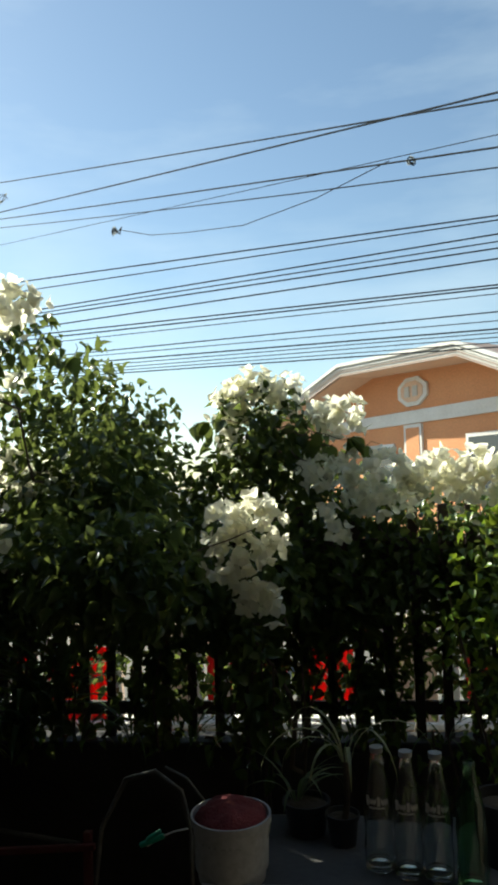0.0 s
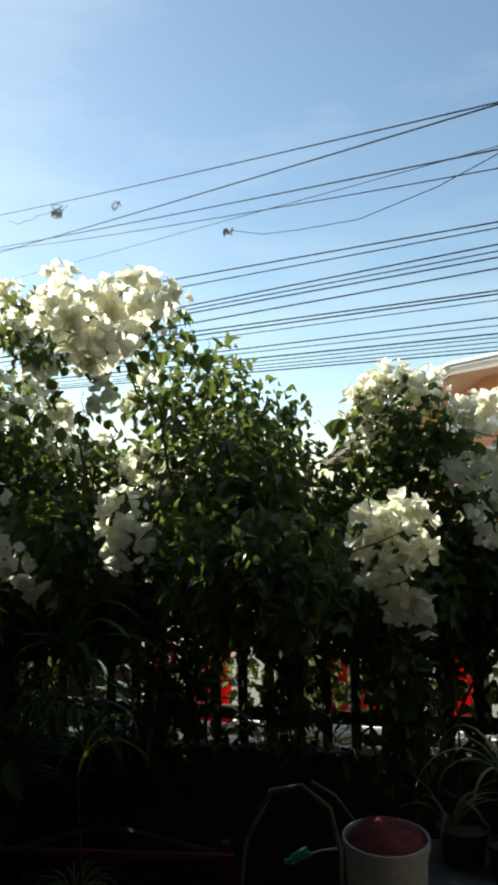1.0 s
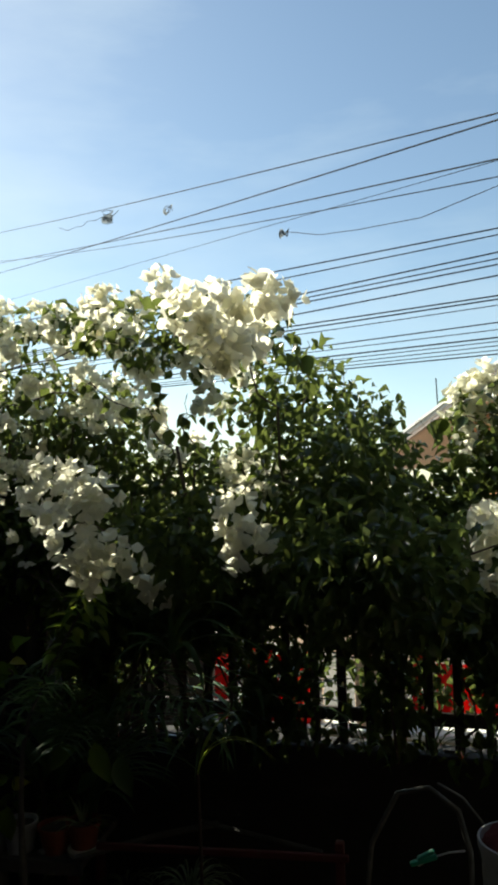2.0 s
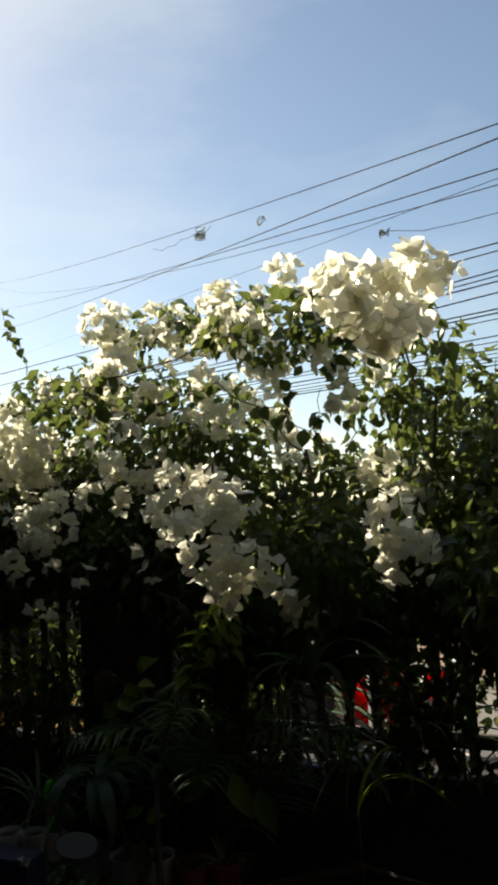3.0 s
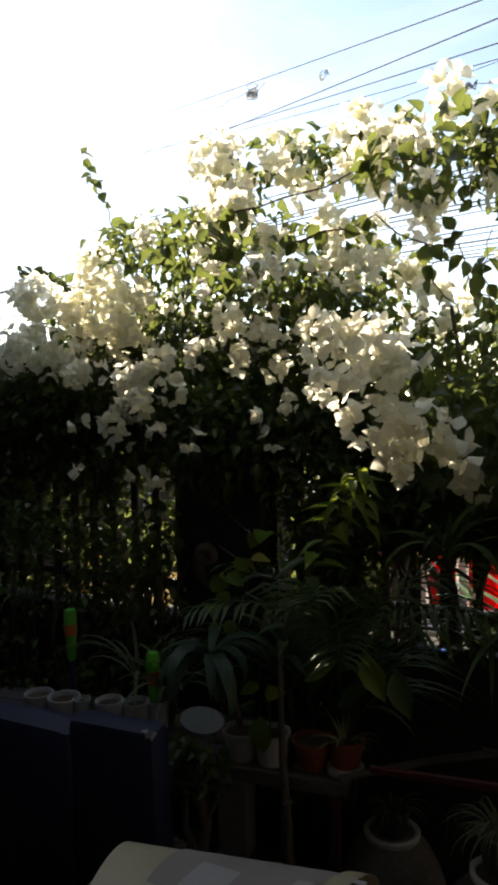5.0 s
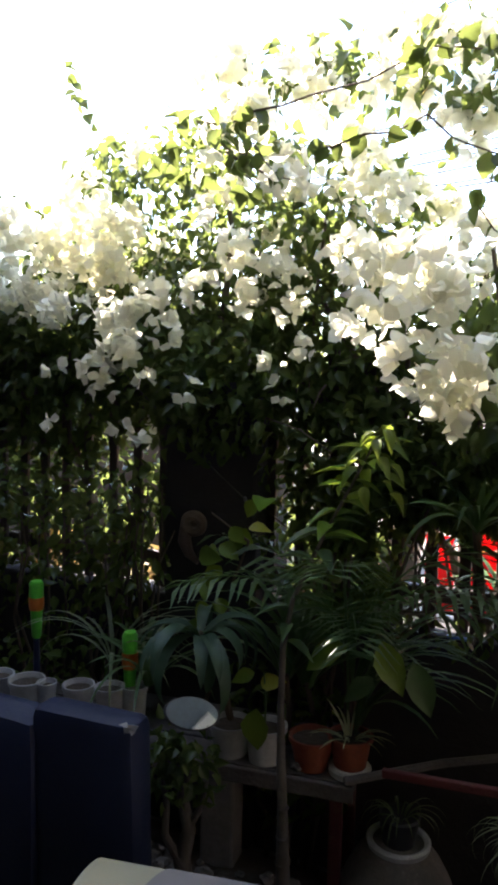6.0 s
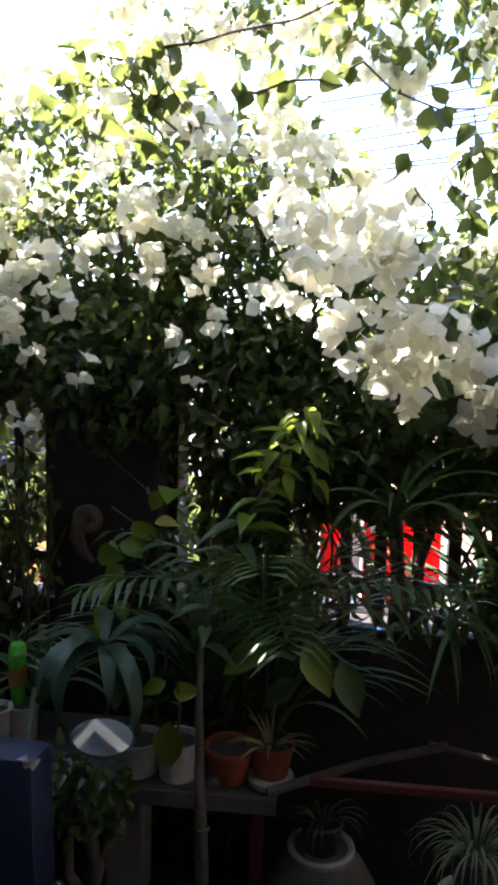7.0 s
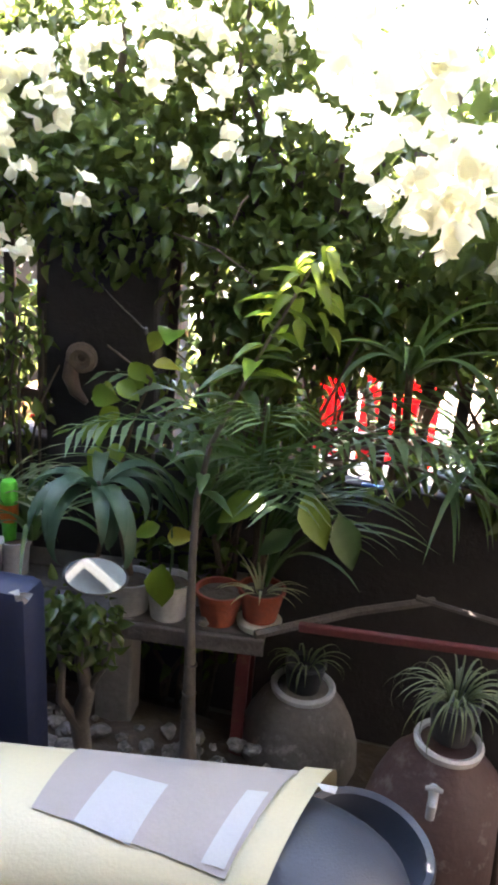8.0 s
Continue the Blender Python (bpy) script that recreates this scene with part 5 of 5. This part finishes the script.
stump = thing("old_shrub", (-2.05, 2.1, 0.2), "gnarled old shrub with small dull leaves under the bench edge", "shrub")
part("trunk", tube(bmesh.new(), [(0.0, 0, -0.04), (0.012, 0, 0.05), (-0.006, 0.01, 0.13), (0.02, 0.0, 0.22), (0.01, -0.02, 0.32), (0.03, -0.02, 0.4)], [0.032, 0.022, 0.024, 0.018, 0.015, 0.006], 10), M_TRUNK, stump, "", True)
part("branch", tube(bmesh.new(), [(0.0, 0, 0.12), (-0.04, -0.02, 0.2), (-0.03, -0.03, 0.31), (-0.06, -0.03, 0.4)], [0.014, 0.011, 0.009, 0.004], 8), M_TRUNK, stump, "", True)
part("branch", tube(bmesh.new(), [(0.015, 0, 0.22), (0.06, -0.01, 0.3), (0.08, -0.02, 0.38)], [0.011, 0.008, 0.004], 8), M_TRUNK, stump, "", True)
crown(stump, [(-2.05, 2.09, 0.58, 0.1, 0.07, 0.1), (-2.0, 2.08, 0.66, 0.07, 0.05, 0.05), (-2.1, 2.08, 0.66, 0.05, 0.05, 0.05)], np.random.default_rng(7), 42.0, (0.025, 0.045), M_LEAF)


def frond(base, way, length, seed, parent, lift=1.1, droop=1.7, leaflet=0.16):
    """A feather-leaved frond."""
    r = random.Random(seed)
    p, h, ang = Vector(base), Vector((way[0], way[1], 0)).normalized(), lift
    bm, spine = bmesh.new(), []
    n = 22
    for k in range(n + 1):
        spine.append(p.copy())
        p = p + (h * math.cos(ang) + Vector((0, 0, math.sin(ang)))) * (length / n)
        ang -= droop / n
    tube(bm, spine, [0.005 * (1 - 0.8 * k / n) for k in range(n + 1)], 5)
    side = Vector((-h.y, h.x, 0))
    for k in range(4, n + 1):
        d = (spine[min(k + 1, n)] - spine[k - 1]).normalized()
        for sgn in (-1, 1):
            w = (side * sgn * 0.85 + d * 0.55).normalized()
            ln = leaflet * (0.5 + 0.5 * math.sin(math.pi * k / n)) * r.uniform(0.85, 1.1)
            q, c, hw = spine[k], (w + Vector((r.uniform(-0.12, 0.12), r.uniform(-0.12, 0.12), r.uniform(-0.15, 0.1)))).normalized(), 0.0085
            u = d.cross(w).normalized()
            a0, a1 = q, q + c * ln * 0.55 + u * 0.004
            tip = q + c * ln - Vector((0, 0, ln * 0.25))
            va, vb, vc, vd = bm.verts.new(a0), bm.verts.new(a1 + d * hw), bm.verts.new(tip), bm.verts.new(a1 - d * hw)
            bm.faces.new((va, vb, vc, vd))
    return part("frond", bm, M_BLADE, parent)


palm = thing("parlour_palm", (-1.74, 2.5, 0.62), "small feather-leaved palm among the pots on the bench", "plant")
for k, (w, ln, lf) in enumerate((((0.9, -0.3), 0.55, 1.2), ((-0.6, -0.5), 0.5, 1.2), ((0.3, -0.9), 0.45, 1.15), ((0.7, 0.3), 0.6, 1.3), ((-0.9, 0.2), 0.5, 1.3), ((0.1, -0.5), 0.6, 1.35))):
    frond((0, 0, 0.16), w, ln * 1.2, k, palm, lf, 1.5, 0.19)

part("stem", tube(bmesh.new(), [(0, 0, -0.1), (0.01, 0, 0.05), (0, 0, 0.17)], [0.012, 0.011, 0.009], 7), M_STEM, palm, smooth=True)

philo = thing("broad_leaf_plant", (-1.72, 2.47, 0.52), "plant with broad glossy leaves behind the terracotta pot", "plant")
for k, (p, t, n, ln, m) in enumerate((((-1.69, 2.33, 0.885), (-0.8, -0.02, -0.5), (0.15, -0.7, 0.7), 0.15, M_BROAD), ((-1.59, 2.28, 0.935), (0.4, -0.1, -0.9), (0.1, -1, 0.3), 0.15, M_BROAD), ((-1.513, 2.3, 0.885), (0.35, -0.1, -0.9), (0.2, -1, 0.3), 0.145, M_BLADE), ((-1.62, 2.36, 0.8), (-0.5, -0.2, -0.4), (0, -0.8, 0.5), 0.11, M_BLADE))):
    leaf_object("leaf", [p], [t], [n], [ln], 0.5, m, philo)
    q = Vector(p) - Vector((-1.72, 2.47, 0.52))
    part("stalk", tube(bmesh.new(), [(0, 0, 0.02), q * 0.5 + Vector((0, 0, 0.05)), q], 0.004, 5), M_BLADE, philo)

part("stem", tube(bmesh.new(), [(0, 0, 0), (0.004, 0.004, 0.02), (0, 0, 0.04)], [0.014, 0.012, 0.009], 7), M_STEM, philo, smooth=True)

pothos = thing("trailing_plant", (-1.92, 2.33, 0.6), "trailing plant with yellow-green leaves in the white pot", "plant")
for p, t, n, ln, m in (((-1.917, 2.262, 0.7), (0.02, -0.06, -1), (0.1, -1, 0.1), 0.125, M_BROAD), ((-1.91, 2.27, 0.77), (0.8, -0.1, 0.2), (0, -0.9, 0.4), 0.075, M_YELLOW), ((-1.94, 2.3, 0.78), (-0.5, -0.3, -0.2), (0, -0.8, 0.5), 0.07, M_BROAD), ((-1.92, 2.32, 0.72), (0.2, -0.5, 0.3), (0, -0.3, 0.9), 0.06, M_BLADE)):
    leaf_object("leaf", [p], [t], [n], [ln], 0.62, m, pothos)
part("stem", tube(bmesh.new(), [(0, 0, 0.0), (0.02, -0.04, 0.14), (0.02, -0.06, 0.2), (0.03, -0.07, 0.1)], 0.003, 5), M_BLADE, pothos)

# ---- tools, fittings and small things ----
def brush_handle(at, h, pole, label):
    ob = thing("tool_handle", at, label, "tool", "green tool handles")
    part("grip", lathe(bmesh.new(), [(0.012, 0), (0.016, 0.01), (0.02, h * 0.45), (0.024, h * 0.6), (0.024, h * 0.95), (0.019, h), (0.0, h)], 20), M_GREENPLASTIC, ob, "bright green plastic grip", True)
    part("band", lathe(bmesh.new(), [(0.0225, h * 0.5), (0.0255, h * 0.58), (0.0255, h * 0.7), (0.0245, h * 0.72)], 20), M_ORANGEPLASTIC, ob, "orange band", True)
    part("pole", tube(bmesh.new(), [(0, 0, -pole), (0, 0, 0.0)], 0.011, 10), M_NAVY, ob, "navy blue pole")
    return ob


brush_handle((-2.42, 2.42, 0.545), 0.235, 0.025, "long tool with a green and orange handle leaning among pots")
brush_handle((-2.79, 2.42, 0.7), 0.195, 0.18, "long tool with a green and orange handle and navy pole")

knot = thing("wall_ornament", (-2.31, 2.63, 1.1), "worn round horn-shaped ornament hung on the pillar", "ornament")
ring_part = part("ring", lathe(bmesh.new(), [(0.012, 0.0), (0.014, -0.012), (0.03, -0.02), (0.043, -0.012), (0.046, 0.0), (0.043, 0.01), (0.012, 0.01)], 28), M_WOODCUT, knot, "pale cut ring", True)
ring_part.matrix_basis = pose(0, 0, 0, -80, 0, 10)
part("tail", tube(bmesh.new(), [(-0.03, 0.0, -0.01), (-0.035, 0.0, -0.06), (-0.015, -0.005, -0.1), (0.02, -0.005, -0.13)], [0.02, 0.024, 0.018, 0.008], 10), M_LEATHER, knot, "brown tapering tail", True)
cord = thing("cord", (-2.29, 2.55, 1.375), "thin slack cord tied across the pillar", "cord")
part("strand", tube(bmesh.new(), [(-0.25, 0.0, 0.22), (0, 0, 0), (0.11, 0, -0.095), (0.22, 0, -0.18)], 0.0022, 5), M_HOSE, cord)
part("knot", lathe(bmesh.new(), [(0.0, -0.012), (0.006, -0.006), (0.006, 0.006), (0.0, 0.012)], 8, (0.2, 0, -0.165)), M_HOSE, cord)

hose = thing("hose", (-0.45, 1.97, 0.0), "clear plastic hose looped beside the bucket", "hose")
part("loop", tube(bmesh.new(), [(-0.2, 0.0, 0.62), (-0.17, 0, 0.85), (-0.1, 0, 0.98), (-0.02, 0, 1.0), (0.05, 0, 0.95), (0.075, 0, 0.85), (0.075, 0, 0.7), (0.06, 0, 0.55)], 0.0075, 10), M_HOSE, hose, "", True)
part("loop", tube(bmesh.new(), [(0.0, 0.03, 1.0), (0.06, 0.03, 0.97), (0.12, 0.02, 0.9), (0.14, 0.02, 0.8)], 0.005, 8), M_HOSE, hose, "", True)
clip = thing("plastic_clip", pose(-0.495, 2.02, 0.795, 20, -22, 0), "small bright teal plastic clip on a wire", "clip")
part("jaw", boxed((0, 0, 0), (0.075, 0.012, 0.014), 0.004), M_TEAL, clip)
part("jaw", boxed((0.012, 0.0, 0.014), (0.05, 0.012, 0.01), 0.003, Matrix.Rotation(-0.2, 4, "Y")), M_TEAL, clip)
part("wire", tube(bmesh.new(), [(-0.02, 0, -0.012), (0.03, 0, 0.0), (0.07, 0, 0.0), (0.11, 0, -0.01)], 0.0025, 5), M_RIM, clip, "pale wire")

strip = thing("plastic_strip", pose(-1.45, 2.672, 0.836, 0, 0, -6), "thin bright blue plastic strip lying on the low wall", "strip")
part("strip_body", boxed((0, 0, 0), (0.07, 0.014, 0.008), 0.002), M_BLUEPLASTIC, strip)

# cloth in the bucket and worn print on it
bm = dome(0.094, 0.094, 0.05, 36, 8)
for v in bm.verts:
    v.co.z += 0.012 * noise.noise(v.co * 45)
cloth = tagged(bm_object("cloth", bm, M_REDCLOTH, smooth=True), "crumpled dark red cloth stuffed into the bucket", "cloth")
cloth.location = (-0.255, 1.88, 0.915)
for k, (z, a0, a1) in enumerate(((0.105, -2.3, -1.2), (0.085, -2.1, -1.3), (0.075, -2.25, -1.6), (0.045, -2.0, -1.2), (0.035, -1.9, -1.1))):
    bm, rows = bmesh.new(), []
    for i in range(9):
        a = a0 + (a1 - a0) * i / 8
        r = 0.0855 + 0.011 * z / 0.135 + 0.0012
        rows.append([bm.verts.new((r * math.cos(a), r * math.sin(a), z)), bm.verts.new((r * math.cos(a), r * math.sin(a), z + 0.008))])
    for p, q in zip(rows, rows[1:]):
        bm.faces.new((p[0], q[0], q[1], p[1]))
    part("print_bar", bm, M_POTGREY, bucket, "faded grey print")
part("handle", tube(bmesh.new(), [(0.1 * math.cos(a), 0.1 * math.sin(a) * 0.2 - 0.06 * math.sin(a), 0.135 - 0.09 * math.sin(a)) for a in (math.pi * k / 12 for k in range(13))], 0.0025, 6), M_CHROME, bucket, "wire handle")

strap_plant((-1.9, 2.44, 0.72), 26, 0.5, 0.022, 33, "tall arching strap-leaved plant before the fence", M_BLADE, 0.9, ways=(-0.6, 3.7))
strap_plant((-1.72, 2.5, 0.7), 20, 0.55, 0.02, 34, "tall arching strap-leaved plant behind the pots", M_BLADE, 0.85, ways=(-0.9, 2.6))
strap_plant((-1.15, 2.69, 0.835), 26, 0.6, 0.026, 35, "arching strap-leaved plant before the fence", M_BLADE, 0.9)
strap_plant((-1.02, 2.69, 0.86), 18, 0.72, 0.022, 37, "tall arching grassy plant leaning before the fence", M_BLADE, 0.8, (1.25, 1.5))
strap_plant((-1.42, 2.66, 1.1), 16, 0.52, 0.016, 38, "tall grassy plant with long arching leaves before the fence", M_BLADE, 0.9, (1.0, 1.4), (1.5, 2.3))
cane = thing("cane_plant", (-1.4, 2.71, 0.83), "tall cane plant with broad arching strap leaves before the fence", "plant")
part("stalk", tube(bmesh.new(), [(0, 0, 0), (0.01, -0.1, 0.18), (0, -0.2, 0.36)], [0.014, 0.012, 0.01], 8), M_STEM, cane, "brown cane", True)
for way, ln, w, lift, droop in (((1, -0.45), 0.5, 0.034, 1.4, 2.2), ((1, -0.6), 0.46, 0.032, 1.1, 1.9), ((0.3, -0.7), 0.17, 0.024, 1.35, 0.3), ((-1, -0.3), 0.22, 0.055, 0.95, 1.3), ((0.9, 0.4), 0.45, 0.03, 1.2, 2.3),
                                ((-0.6, 0.5), 0.36, 0.03, 1.2, 2.2), ((0.8, -0.9), 0.4, 0.03, 0.8, 2.2), ((0.9, -0.1), 0.5, 0.03, 0.7, 1.7), ((-0.8, -0.8), 0.3, 0.028, 0.9, 2.4)):
    part("leaf", blade(bmesh.new(), (0, -0.2, 0.35), way, ln, w, droop, lift, 14, 0.18), M_BLADE, cane, smooth=True)
weeping = thing("weeping_palm", (-1.55, 2.71, 0.83), "dark weeping palm frond hanging before the low wall", "plant")
part("stem", tube(bmesh.new(), [(0, 0, 0), (0.0, -0.1, 0.08), (-0.03, -0.22, 0.12)], [0.012, 0.01, 0.007], 8), M_STEM, weeping, smooth=True)
g = random.Random(12)
for rise, reach, deep in ((0.09, 0.34, -0.07), (0.04, 0.42, -0.12)):
    spine = [Vector((-0.03 + reach * k / 14, -0.22 + deep * k / 14, 0.12 + rise * math.sin(2.2 * k / 14) - 0.05 * (k / 14) ** 3)) for k in range(15)]
    part("rib", tube(bmesh.new(), spine, 0.004, 5), M_STEM, weeping)
    for k in range(3, 15, 2):
        for sgn in (-1, 1):
            part("leaflet", blade(bmesh.new(), spine[k], (0.7, sgn * 0.6 - 0.2), g.uniform(0.11, 0.19), g.uniform(0.012, 0.018), g.uniform(1.0, 1.7), g.uniform(-0.1, 0.5), 7, 0.15), M_BLADE, weeping, smooth=True)
for k, x in enumerate((-0.92, -0.72, -0.5, -0.32, -0.12, 0.1, 0.4)):
    strap_plant((x, 2.66, 0.84), 12, 0.26, 0.008, 50 + k, "tuft of thin arching grass growing on the low wall", M_BLADE, 1.0, (0.8, 1.5), (1.2, 2.8), "grass_tuft")
strap_plant((-2.35, 2.42, 0.62), 22, 0.38, 0.02, 36, "arching strap-leaved plant behind the row of pots", M_BLADE, 1.0)
strap_plant((0.045, 2.06, 1.0), 8, 0.32, 0.011, 31, "plant with long yellow-edged leaves on the shelf", M_PALEBLADE, 1.0, (1.2, 1.5), (2.9, 3.3))
strap_plant((-0.1, 2.14, 0.86), 12, 0.25, 0.012, 32, "grassy plant in a black pot on the shelf", M_STRIPED)
pot((-0.07, 2.12, 0.78), 0.065, 0.09, M_BLACKPLASTIC, "low black plastic pot on the shelf", 0.8)
pot((0.03, 2.06, 0.78), 0.045, 0.08, M_BLACKPLASTIC, "small black plastic pot on the shelf", 0.8)
pot((0.45, 1.98, 0.78), 0.08, 0.16, M_BLACKPLASTIC, "tall black plastic pot on the shelf", 0.8)

# worn white print on the bottles, as plain bars
def label_marks(parent, r, z):
    for a0, a1, low, high, wave in ((-2.5, -2.25, -0.004, 0.019, 0.002), (-2.22, -1.75, 0.0, 0.011, 0.004), (-1.7, -1.5, -0.004, 0.018, 0.002), (-1.46, -0.95, 0.0, 0.012, 0.004), (-2.3, -1.2, -0.011, -0.007, 0.001)):
        bm, rows = bmesh.new(), []
        for i in range(9):
            ang = a0 + (a1 - a0) * i / 8
            rows.append([bm.verts.new(((r + 0.0008) * math.cos(ang), (r + 0.0008) * math.sin(ang), z + h + wave * math.sin(2.1 * i))) for h in (low, high)])
        for p, q in zip(rows, rows[1:]):
            bm.faces.new((p[0], q[0], q[1], p[1]))
        part("label_bar", bm, M_WHITE, parent, "white printed bar")


for ob in [o for o in scene.objects if o.name.startswith("bottle") and o.parent is None and "clear" in o["label"]]:
    label_marks(ob, 0.0372, 0.172)
    part("cap", lathe(bmesh.new(), [(0.0168, 0.29), (0.017, 0.303), (0.0, 0.305)], 20), M_POTGREY, ob, "dull metal cap")
